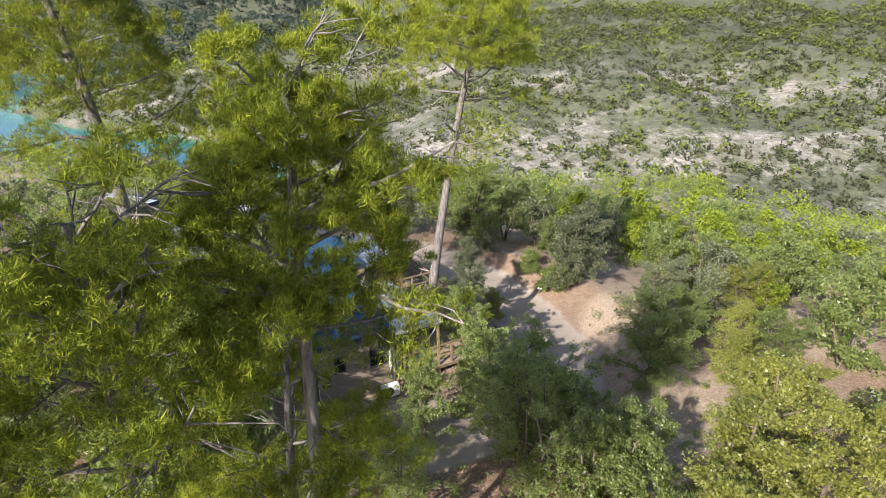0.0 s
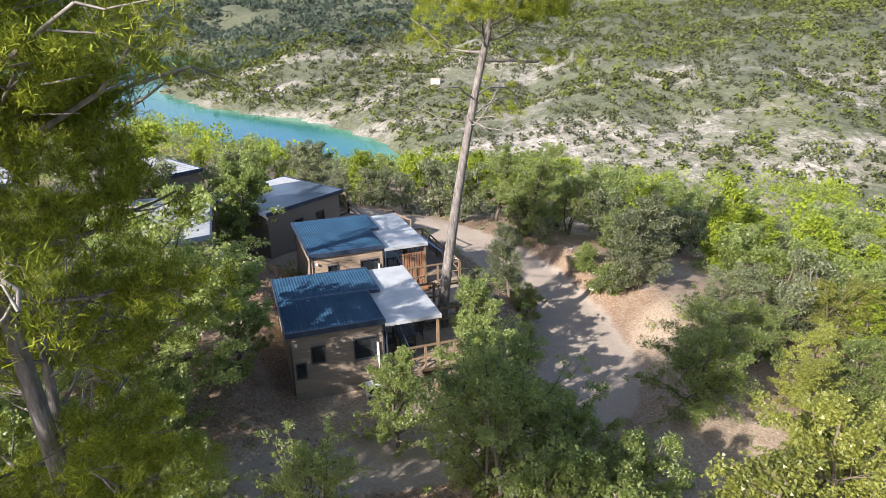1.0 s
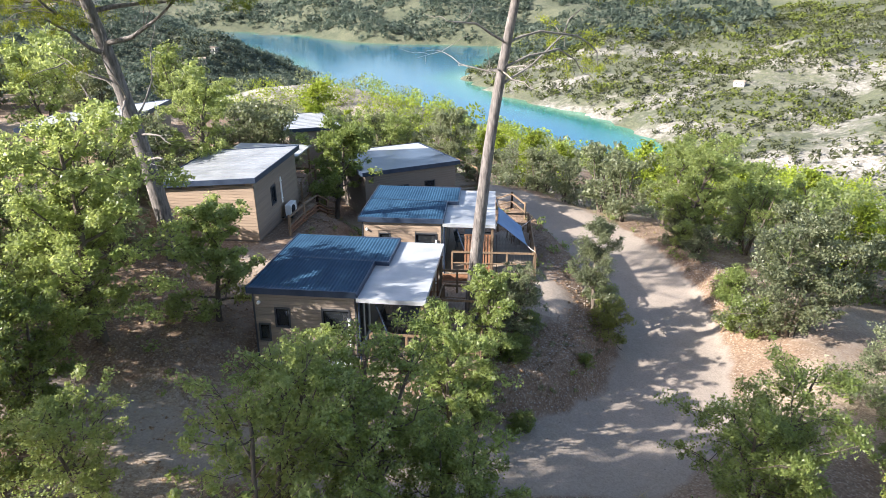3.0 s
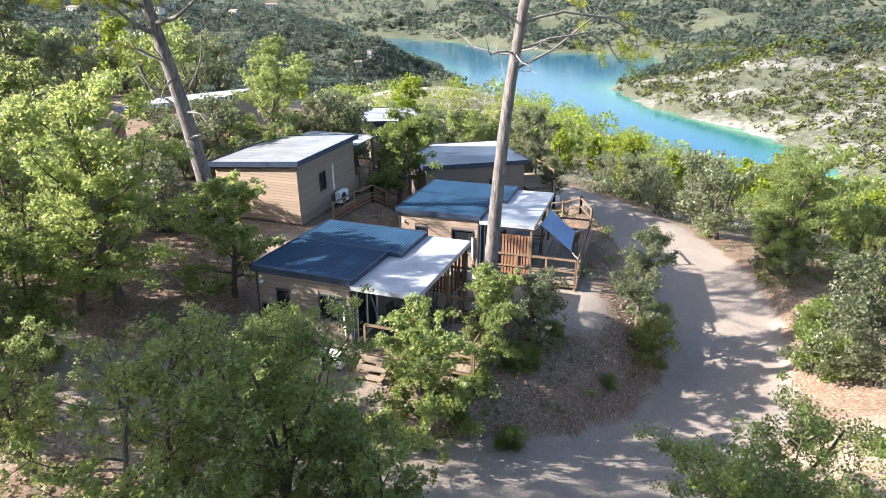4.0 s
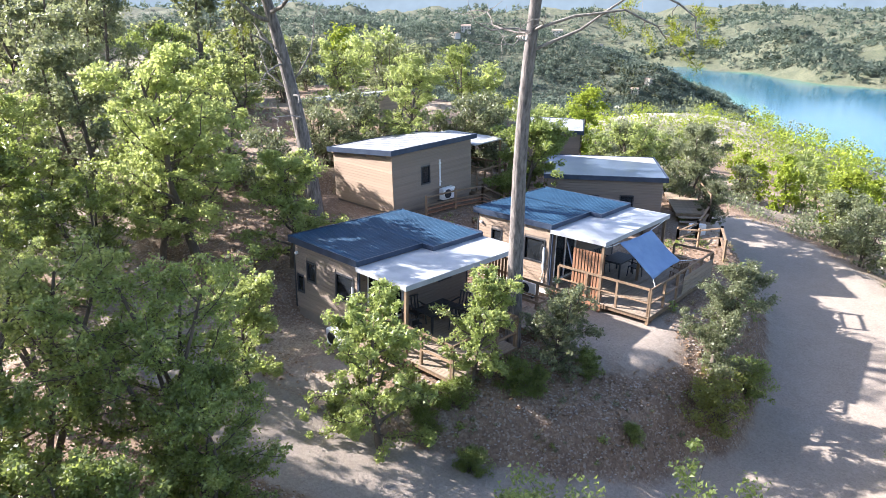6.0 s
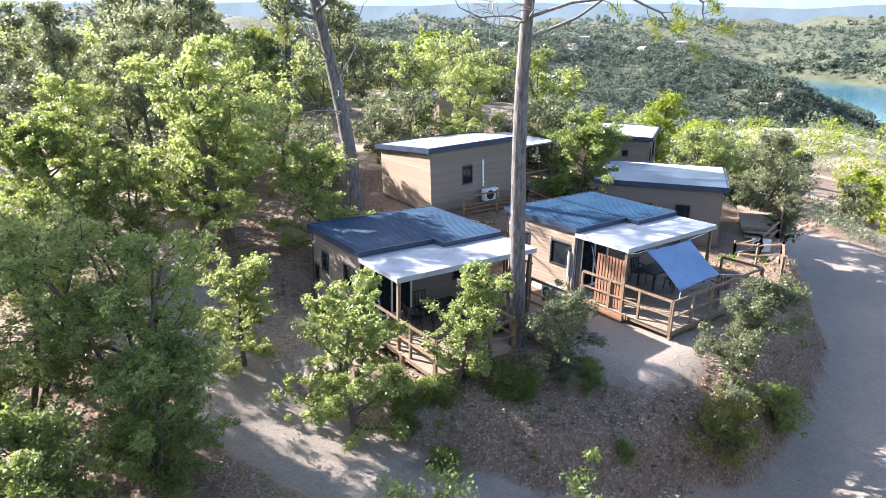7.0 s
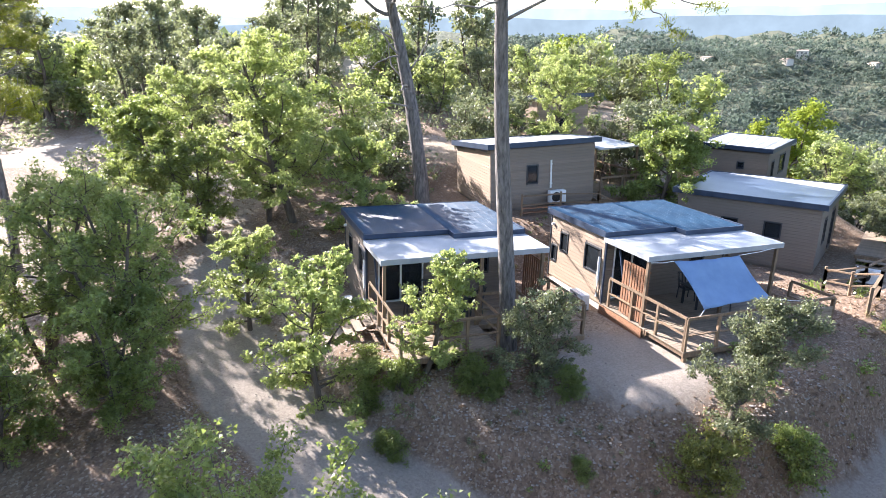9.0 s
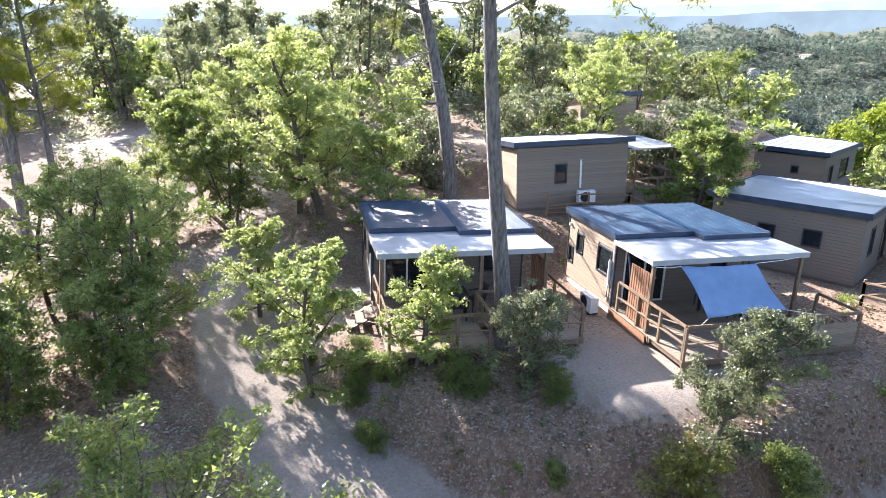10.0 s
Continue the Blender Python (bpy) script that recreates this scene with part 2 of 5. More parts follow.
M_GROUND = ground_material()


def water_material():
    m, n, l = nodes_of("lake water")
    p = n["Principled BSDF"]
    p.inputs["Roughness"].default_value = 0.12
    p.inputs["Specular IOR Level"].default_value = 0.22
    at = n.new("ShaderNodeAttribute")
    at.attribute_name = "depth"
    c = ramp(n, l, at.outputs["Fac"], [(0.0, (0.10, 0.26, 0.17)), (0.25, (0.012, 0.14, 0.125)), (0.7, (0.006, 0.098, 0.168))])
    l.new(c, p.inputs["Base Color"])
    bump(n, l, noise_tex(n, l, 0.5, 3), 0.25, 0.2, p)
    return m


M_WATER = water_material()

# ---- building helpers ----
def mesh_of(name, verts, faces, material, smooth=False):
    me = bpy.data.meshes.new(name)
    me.from_pydata([tuple(v) for v in verts], [], [tuple(f) for f in faces])
    me.materials.append(material)
    if smooth:
        me.shade_smooth()
    return me


def quads_mesh(name, corners, material, smooth=False):
    """corners: an array (n, k, 3) of loose faces of k corners each."""
    n, k = corners.shape[:2]
    me = bpy.data.meshes.new(name)
    me.vertices.add(n * k)
    me.vertices.foreach_set("co", corners.reshape(-1).astype(np.float32))
    me.loops.add(n * k)
    me.loops.foreach_set("vertex_index", np.arange(n * k, dtype=np.int32))
    me.polygons.add(n)
    me.polygons.foreach_set("loop_start", np.arange(0, n * k, k, dtype=np.int32))
    me.update(calc_edges=True)
    me.materials.append(material)
    return me


def soup_mesh(name, verts, faces, material, smooth=False):
    """Triangles from arrays."""
    me = bpy.data.meshes.new(name)
    me.vertices.add(len(verts))
    me.vertices.foreach_set("co", np.asarray(verts, np.float32).reshape(-1))
    k = faces.shape[1]
    me.loops.add(faces.size)
    me.loops.foreach_set("vertex_index", faces.reshape(-1).astype(np.int32))
    me.polygons.add(len(faces))
    me.polygons.foreach_set("loop_start", np.arange(0, faces.size, k, dtype=np.int32))
    me.update(calc_edges=True)
    me.materials.append(material)
    if smooth:
        me.shade_smooth()
    return me


def under(name, mesh, parent, label="", m=None):
    ob = new(name, mesh)
    ob.parent = parent
    if m is not None:
        ob.matrix_basis = m
    return tagged(ob, label)


def part(name, bm, material, parent, label="", m=None):
    me = bpy.data.meshes.new(name)
    bm.to_mesh(me)
    bm.free()
    me.materials.append(material)
    return under(name, me, parent, label, m)


def thing(name, m, label, category, group="", kind=""):
    ob = new(name)
    ob.matrix_basis = m
    return tagged(ob, label, category, group, kind)


def add_box(bm, x0, x1, y0, y1, z0, z1, bevel=0.0):
    r = bmesh.ops.create_cube(bm, size=1)["verts"]
    for v in r:
        v.co = Vector((x0 + (v.co.x + 0.5) * (x1 - x0), y0 + (v.co.y + 0.5) * (y1 - y0), z0 + (v.co.z + 0.5) * (z1 - z0)))
    if bevel:
        bmesh.ops.bevel(bm, geom=list({e for v in r for e in v.link_edges}), offset=bevel, segments=2, affect="EDGES", profile=0.7)
    return r


def box(x0, x1, y0, y1, z0, z1, bevel=0.0):
    bm = bmesh.new()
    add_box(bm, x0, x1, y0, y1, z0, z1, bevel)
    return bm


def beam(bm, a, b, w, h):
    """A squared timber from a to b."""
    a, b = Vector(a), Vector(b)
    d = b - a
    q = d.to_track_quat("Z", "X").to_matrix().to_4x4()
    r = bmesh.ops.create_cube(bm, size=1)["verts"]
    for v in r:
        v.co = Matrix.Translation((a + b) / 2) @ q @ Vector((v.co.x * w, v.co.y * h, v.co.z * d.length))


def beam_part(name, a, b, w, h, material, parent, label=""):
    bm = bmesh.new()
    beam(bm, a, b, w, h)
    return part(name, bm, material, parent, label)


def tube(points, radii, sides=7):
    """Vertices and faces of a tapered tube along points."""
    verts, faces = [], []
    pts = [Vector(p) for p in points]
    for i, (p, r) in enumerate(zip(pts, radii)):
        d = (pts[min(i + 1, len(pts) - 1)] - pts[max(i - 1, 0)]).normalized()
        q = d.to_track_quat("Z", "X")
        for k in range(sides):
            a = 2 * math.pi * k / sides
            verts.append(p + q @ Vector((math.cos(a) * r, math.sin(a) * r, 0)))
    for i in range(len(pts) - 1):
        for k in range(sides):
            a, b = i * sides + k, i * sides + (k + 1) % sides
            faces.append((a, b, b + sides, a + sides))
    return verts, faces


def join(lists):
    verts, faces = [], []
    for v, f in lists:
        o = len(verts)
        verts += v
        faces += [tuple(i + o for i in g) for g in f]
    return verts, faces


def smooth(a, b, x):
    t = np.clip((np.asarray(x, float) - a) / (b - a), 0, 1)   # also runs downwards where b < a
    return t * t * (3 - 2 * t)


def wave(x, y, size, seed=0):
    """Smooth wandering values between about -1 and 1, from a few crossed sines."""
    r = np.random.RandomState(seed)
    s = 0
    for k in range(6):
        a, f, p = r.uniform(0, 2 * math.pi), r.uniform(0.6, 1.8), r.uniform(0, 2 * math.pi)
        s = s + np.sin((x * math.cos(a) + y * math.sin(a)) * f * 2 * math.pi / size + p)
    return s / 3.2


# ---- the lie of the land ----
ROAD = [(-14, 10, 3.0, 1.6), (-6, 17, 1.5, 1.4), (-0.6, 20.1, 0.55, 1.2), (2.2, 21.9, 0.1, 1.3), (4.4, 24.0, -0.65, 1.4), (6.2, 27.0, -1.3, 1.5), (8.2, 30.3, -2.0, 2.3),
        (8.7, 33.8, -2.6, 2.3), (7.2, 39.0, -2.7, 2.2), (4.3, 43.0, -2.45, 2.7), (0.0, 47.0, -2.35, 3.2), (-5.4, 49.9, -2.35, 3.6), (-12.2, 52.0, -2.5, 3.0), (-19, 54.8, -2.9, 1.8), (-30, 58, -4.5, 1.5)]
LAKE_Z = -100.0
LAKE = [(-80, 395), (-157, 500), (-235, 562), (-290, 578), (-391, 620), (-514, 711), (-540, 800), (-620, 1000), (-739, 1145), (-1030, 1030),
        (-1187, 1093), (-1542, 1100), (-1700, 1000), (-1300, 850), (-833, 670), (-700, 560), (-560, 482), (-330, 386), (-150, 332)]
VALLEY = [(-80, 395), (60, 350), (250, 330), (600, 260), (1500, 200)]
RIDGE = [(-1500, -700, 52), (-1000, -200, 36), (-800, 70, 14), (-720, 340, -2), (-745, 440, -34), (-790, 540, -84), (-840, 660, -112)]


def along(x, y, line):
    """The distance to a line of points, and the values of its further columns at the nearest place."""
    best = np.full(np.shape(x), 1e9)
    vals = [np.zeros(np.shape(x)) for _ in line[0][2:]]
    for a, b in zip(line, line[1:]):
        dx, dy = b[0] - a[0], b[1] - a[1]
        t = np.clip(((x - a[0]) * dx + (y - a[1]) * dy) / (dx * dx + dy * dy), 0, 1)
        d = np.hypot(x - a[0] - t * dx, y - a[1] - t * dy)
        near = d < best
        best = np.where(near, d, best)
        for k in range(len(vals)):
            vals[k] = np.where(near, a[2 + k] + t * (b[2 + k] - a[2 + k]), vals[k])
    return best, vals


def inside_lake(x, y):
    hit = np.zeros(np.shape(x), bool)
    for (x1, y1), (x2, y2) in zip(LAKE, LAKE[1:] + LAKE[:1]):
        cross = ((y1 > y) != (y2 > y))
        xx = (x2 - x1) * (y - y1) / (y2 - y1 + 1e-9) + x1
        hit ^= cross & (x < xx)
    return hit


PADS = [(-0.2, 28.4, 3.4, 4.0, 32, 0.0), (-3.0, 36.4, 3.6, 4.0, 35.3, 0.0), (-12.2, 31.2, 3.2, 5.0, 33.7, 1.72), (-11.3, 41.2, 4.0, 4.0, -25, 0.0), (-20.1, 42.6, 2.4, 3.6, 64, 0.95), (-23.2, 29.2, 3.8, 2.6, 42, 2.95)]


def land(x, y):
    """Ground height and the masks road, litter and far, for arrays."""
    x, y = np.asarray(x, float), np.asarray(y, float)
    cx, cy = np.clip(x, -30, 22), np.clip(y, -10, 70)
    z = -0.13 * (cx - 2) - 0.03 * (cy - 30) + 0.12 * wave(x, y, 9, 3) + 0.3 * wave(x, y, 30, 4)
    low = -2.5 - 0.05 * np.maximum(cy - 50, 0) + 0.25 * wave(x, y, 17, 13)
    z = z + (low - z) * smooth(44, 53, y - 0.25 * (x + 12) * (x < -12))
    for px, py, hx, hy, ang, pz in PADS:
        c, s = math.cos(radians(ang)), math.sin(radians(ang))
        u, v = np.abs((x - px) * c + (y - py) * s) - hx, np.abs(-(x - px) * s + (y - py) * c) - hy
        d = np.hypot(np.maximum(u, 0), np.maximum(v, 0))
        z = z + (pz - z) * (1 - smooth(0.2, 2.6, d))
    d, (rz, rw) = along(x, y, ROAD)
    k = 1 - smooth(rw * 0.92, rw * 0.92 + 1.8 + 1.8 * smooth(9, 11, x), d)
    z = z + (rz - z) * k
    road = 1 - smooth(rw - 0.3, rw + 0.5, d)
    road = np.maximum(road, 0.42 * (1 - smooth(1.5, 4.5, np.hypot((x - 14) / 1.2, (y - 43.5) / 2.0) + 0.6 * wave(x, y, 6, 14))))
    ld2, _ = along(x, y, [(1.2, 21.6), (-3.0, 22.4), (-5.2, 24.6), (-8.0, 28.5)])
    road = np.maximum(road, 0.52 * (1 - smooth(0.8, 1.7, ld2 + 0.3 * wave(x, y, 5, 15))))
    road = np.maximum(road, 0.9 * (1 - smooth(3, 5, np.hypot(x + 15, y - 2) / 1.0)))
    road = np.maximum(road, 0.75 * (1 - smooth(1.0, 2.2, np.hypot((x - 1.6) / 1.4, (y - 35.0) / 1.6))))
    road = np.maximum(road, 0.6 * (1 - smooth(0.8, 2.2, np.hypot((x - 1.6), (y - 25.0)))))
    road = road * (1 - 0.42 * smooth(2.0, -1.0, x) * smooth(26, 22, y))
    litter = smooth(1.8, 3.2, d) * (1 - smooth(4.0, 7.5, d)) * smooth(0, 1, x) * smooth(9.2, 7.4, x)
    cover_ = 0.66 + 0.22 * (1 - smooth(7.5, 11, x))
    litter = np.maximum(litter, cover_ * smooth(-0.75, 0.1, wave(x, y, 14, 8)))
    # the hill falls away all round towards the valleys
    bx, by = x + 8, y - 26
    r = np.hypot(bx, by)
    b = np.degrees(np.arctan2(-bx, by))
    r0 = 30 + 12 * smooth(50, 80, np.abs(b)) + 40 * smooth(100, 150, np.abs(b))
    steep = 0.085 + 0.135 * smooth(45, 12, b) + 0.05 * smooth(55, 80, b)
    drop = steep * np.maximum(r - r0, 0) + 0.16 * np.maximum(r - r0 - 95, 0) + 0.2 * np.maximum(r - r0 - 220, 0)
    near = z - drop + smooth(60, 140, r) * 2.5 * wave(x, y, 70, 5)
    ld, _ = along(x, y, LAKE + LAKE[:1])
    wet = inside_lake(x, y)
    vd, _ = along(x, y, VALLEY)
    dist = np.minimum(np.where(wet, -ld, ld), vd + 12)
    dist = dist + 6 * wave(x, y, 60, 11)
    up = np.maximum(dist, 0)
    far = LAKE_Z + 108 * (1 - np.exp(-up / 430.0)) + np.minimum(up, 14) * 0.35 + smooth(20, 200, up) * (9 * wave(x, y, 210, 6) + 4 * wave(x, y, 80, 7))
    far = np.where(dist < 0, LAKE_Z + np.maximum(dist * 0.25, -12), far)
    rd, (hz,) = along(x, y, RIDGE)
    hill = hz - 0.24 * rd + smooth(0, 200, rd) * 6 * wave(x, y, 120, 9) - 4 * wave(x, y, 170, 10)
    hill = np.where(wet, -200, hill)
    rr = np.hypot(x, y)
    away = smooth(1250, 3000, rr) * (36 + 26 * wave(x, y, 1000, 17)) + smooth(1000, 1600, rr) * 18 * wave(x, y, 360, 18)
    far0 = far
    far = np.maximum(far, hill) + away
    blend = 6.0
    top = np.maximum(near, far) + blend * 0.5 * np.exp(-np.abs(near - far) / blend)
    top = np.where(r < 90, z - drop, top)
    top = np.where(dist < 0, np.minimum(far, LAKE_Z - 0.5), top)
    green = np.maximum(np.clip((hill > far0 - 6) * 1.0, 0, 1) * smooth(260, 340, r) * 1.4, 0.62 * smooth(900, 1300, r))
    green = np.maximum(green, smooth(250, 330, r) * np.maximum(0.22 * smooth(-0.3, 0.5, wave(x, y, 160, 26)), 0.42 * smooth(-52, -22, far0)))
    return top, road * (r < 90), np.where(r < 90, litter, green), smooth(70, 130, r)


def height(x, y):
    return float(land(np.array([x]), np.array([y]))[0][0])


def build_ground():
    n, k, reach = 316, 7.0, 4400.0
    u = np.linspace(-1, 1, n)
    s = np.sinh(k * u) / math.sinh(k) * reach
    gx, gy = np.meshgrid(s + 1, s + 34, indexing="ij")
    z, road, litter, far = land(gx, gy)
    verts = np.stack([gx, gy, z], -1).reshape(-1, 3)
    i = np.arange(n * n).reshape(n, n)
    faces = np.stack([i[:-1, :-1], i[1:, :-1], i[1:, 1:], i[:-1, 1:]], -1).reshape(-1, 4)
    me = soup_mesh("ground", verts, faces, M_GROUND, True)
    a = me.color_attributes.new("zone", "FLOAT_COLOR", "POINT")
    a.data.foreach_set("color", np.stack([road, litter, far, np.ones_like(far)], -1).reshape(-1).astype(np.float32))
    tagged(new("ground", me), "stony brown hillside with pale gravel track and limestone slopes", "ground", kind="structure")


build_ground()


def build_water():
    n = 70
    gx, gy = np.meshgrid(np.linspace(-1760, -40, n), np.linspace(300, 1180, n), indexing="ij")
    ld, _ = along(gx, gy, LAKE + LAKE[:1])
    d = np.where(inside_lake(gx, gy), ld, 0)
    i = np.arange(n * n).reshape(n, n)
    faces = np.stack([i[:-1, :-1], i[1:, :-1], i[1:, 1:], i[:-1, 1:]], -1).reshape(-1, 4)
    me = soup_mesh("lake_water", np.stack([gx, gy, np.full_like(gx, LAKE_Z)], -1).reshape(-1, 3), faces, M_WATER)
    a = me.attributes.new("depth", "FLOAT", "POINT")
    a.data.foreach_set("value", np.clip(d / 90, 0, 1).reshape(-1).astype(np.float32))
    tagged(new("lake_water", me), "calm turquoise lake water between wooded banks", "lake", kind="structure")


build_water()


def distant_hills():
    """Ranges of hills far beyond the lake, a plain backdrop of distance; its haze is painted as glowing colour."""
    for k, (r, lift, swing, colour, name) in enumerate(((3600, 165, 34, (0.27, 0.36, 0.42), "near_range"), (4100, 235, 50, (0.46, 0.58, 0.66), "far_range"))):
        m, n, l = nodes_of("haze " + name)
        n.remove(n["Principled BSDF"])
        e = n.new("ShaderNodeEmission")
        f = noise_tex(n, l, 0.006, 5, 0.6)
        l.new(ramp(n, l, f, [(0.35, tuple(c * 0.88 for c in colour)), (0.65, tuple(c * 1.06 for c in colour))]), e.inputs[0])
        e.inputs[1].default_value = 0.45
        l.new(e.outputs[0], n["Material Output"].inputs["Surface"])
        a = np.linspace(0, 2 * math.pi, 361)
        top = lift + swing * (np.sin(a * 5 + k) * 0.5 + np.sin(a * 11 + 2 * k) * 0.3 + np.sin(a * 23 + k) * 0.14 + np.sin(a * 61) * 0.06)
        low = np.stack([-r * np.sin(a), r * np.cos(a), np.full_like(a, -150)], -1)
        high = np.stack([-(r + 200) * np.sin(a), (r + 200) * np.cos(a), top], -1)
        v = np.concatenate([low, high])
        i = np.arange(360)
        f = np.stack([i, i + 1, i + 362, i + 361], -1)
        tagged(new("backdrop_hills", soup_mesh("backdrop_hills", v, f, m, True)), "backdrop of distant hills painted in hazy blue", "hills", kind="structure")


distant_hills()

# ---- cabins ----
def unit_box():
    bm = bmesh.new()
    add_box(bm, 0, 1, 0, 1, 0, 1)
    me = bpy.data.meshes.new("piece")
    bm.to_mesh(me)
    bm.free()
    return me


PIECES = {}


def piece(name, material, parent, x0, x1, y0, y1, z0, z1):
    """A board: one shared box mesh for each material, stretched to its place."""
    if material.name not in PIECES:
        PIECES[material.name] = unit_box()
        PIECES[material.name].materials.append(material)
    return under(name, PIECES[material.name], parent, "", Matrix.LocRotScale((x0, y0, z0), None, (x1 - x0, y1 - y0, z1 - z0)))


def wall(cabin, a, b, z0, z1, openings, material, back, rise=0.0, board=0.135):
    """A wall from a to b, outside on its right, with openings (x0, x1, z0, z1) and boards across it. rise: how far its top climbs."""
    d = Vector((b[0] - a[0], b[1] - a[1]))
    w = d.length
    m = Matrix.Translation((a[0], a[1], 0)) @ Matrix.Rotation(math.atan2(d.y, d.x), 4, "Z")
    xs = sorted({0, w, *[o[0] for o in openings], *[o[1] for o in openings]})
    zs = sorted({z0, z1, *[o[2] for o in openings], *[o[3] for o in openings]})
    bm = bmesh.new()
    for x0, x1 in zip(xs, xs[1:]):
        for c0, c1 in zip(zs, zs[1:]):
            if not any(o[0] <= x0 and x1 <= o[1] and o[2] <= c0 and c1 <= o[3] for o in openings):
                add_box(bm, x0, x1, 0.003, 0.10, c0, c1)
    if rise:
        for v in bm.verts:
            if v.co.z > z1 - 1e-4:
                v.co.z += rise * v.co.x / w
    bmesh.ops.remove_doubles(bm, verts=list(bm.verts), dist=1e-4)
    ob = part("wall", bm, back, cabin, "", m)
    z = z0
    while z < z1 + max(rise, 0) - 0.02:
        t = min(z + board - 0.010, z1 + max(rise, 0))
        spans = [(0.0 if rise <= 0 or t <= z1 else w * min(1, (t - z1) / rise), w)]
        for o in openings:
            if o[2] < t and o[3] > z:
                spans = [s for x0, x1 in spans for s in ((x0, min(x1, o[0])), (max(x0, o[1]), x1)) if s[1] - s[0] > 0.02]
        for x0, x1 in spans:
            if x1 - x0 > 0.03:
                piece("plank", material, ob, x0, x1, -0.020, 0.002, z, t)
        z += board
    return m


def window(cabin, m, x0, x1, z0, z1, material, name="window", bars=1, curtain=0.0, pane=None):
    """A framed window set in a wall's opening; m is the wall's own pose."""
    bm = bmesh.new()
    f = 0.055
    for q in ((x0, x0 + f, z0, z1), (x1 - f, x1, z0, z1), (x0 + f, x1 - f, z0, z0 + f), (x0 + f, x1 - f, z1 - f, z1)):
        add_box(bm, q[0], q[1], -0.045, 0.055, q[2], q[3], 0.006)
    for k in range(1, bars):
        c = x0 + (x1 - x0) * k / bars
        add_box(bm, c - 0.03, c + 0.03, -0.030, 0.050, z0 + f, z1 - f)
    w = part(name, bm, material, cabin, "", m)
    for k in range(bars):
        a, b = x0 + (x1 - x0) * k / bars + 0.03, x0 + (x1 - x0) * (k + 1) / bars - 0.03
        g = part("pane", box(a, b, 0.005, 0.017, z0 + f, z1 - f), pane or M_GLASS, w)
        g.visible_shadow = False
    if curtain:
        bm = bmesh.new()
        n, cw = 14, (x1 - x0) * curtain
        for k in range(n):
            c = x1 - f - cw + cw * k / n
            add_box(bm, c, c + cw / n * 0.9, 0.065 + 0.018 * (k % 2), 0.075 + 0.018 * (k % 2), z0 + f, z1 - f)
        part("curtain", bm, M_CURTAIN, w, "gathered off-white curtain")
    return w


def ribbed(x0, x1, y0, y1, za, zb, pitch=0.125, step=0.36, amp=0.011):
    """A tile-effect metal sheet: fine waves across x and small steps along y; za and zb its height at x = 0 and x = 4."""
    xs = np.linspace(x0, x1, int((x1 - x0) / pitch * 6) + 1)
    ys, drop = [], []
    k = y0
    while k < y1 - 1e-6:
        e = min(k + step, y1)
        ys += [k, e - 0.004]
        drop += [0.010, 0.0]
        k = e
    gx, gy = np.meshgrid(xs, np.array(ys), indexing="ij")
    gz = za + (zb - za) * gx / 4.0 + amp * np.sin(gx * 2 * math.pi / pitch) + np.array(drop)[None, :]
    i = np.arange(gx.size).reshape(gx.shape)
    faces = np.stack([i[:-1, :-1], i[1:, :-1], i[1:, 1:], i[:-1, 1:]], -1).reshape(-1, 4)
    return np.stack([gx, gy, gz], -1).reshape(-1, 3), faces


def rail_run(parent, a, b, posts, top=1.0, rails=(0.50,), z=0.0):
    """A timber balustrade: posts, a handrail and lower rails, each a part."""
    a, b = Vector((*a, z)), Vector((*b, z))
    for k in range(posts):
        p = a + (b - a) * (k / (posts - 1))
        beam_part("rail_post", p, p + Vector((0, 0, top)), 0.08, 0.08, M_POST, parent)
    up = Vector((0, 0, 1))
    beam_part("handrail", a + up * (top + 0.02), b + up * (top + 0.02), 0.09, 0.04, M_POST, parent)
    for h in rails:
        beam_part("rail", a + up * h, b + up * h, 0.035, 0.085, M_POST, parent)


def deck(cabin, x0, x1, y0, y1, z, down, feet_x=(), feet_y=(), mat=None):
    """Boards on joists with braced feet down to the slope."""
    for k in range(int((x1 - x0) / 0.145)):
        c = x0 + 0.145 * k
        piece("deck_board", mat or M_DECK, cabin, c, c + 0.137, y0, y1, z - 0.03, z)
    bm = bmesh.new()
    for y in np.arange(y0 + 0.05, y1, 0.6):
        add_box(bm, x0, x1, y, y + 0.05, z - 0.18, z - 0.032)
    for x in (x0 + 0.02, x1 - 0.06):
        add_box(bm, x, x + 0.045, y0, y1, z - 0.185, z - 0.031)
    part("deck_frame", bm, M_POST, cabin)
    for fx in feet_x:
        for fy in feet_y:
            g = down(fx, fy)
            beam_part("deck_foot", (fx, fy, g), (fx, fy, z - 0.1), 0.10, 0.10, M_POST, cabin)
            for s in (-1, 1):
                if y0 < fy + 0.5 * s < y1:
                    beam_part("brace", (fx, fy, z - 0.62), (fx, fy + 0.5 * s, z - 0.16), 0.05, 0.07, M_POST, cabin)


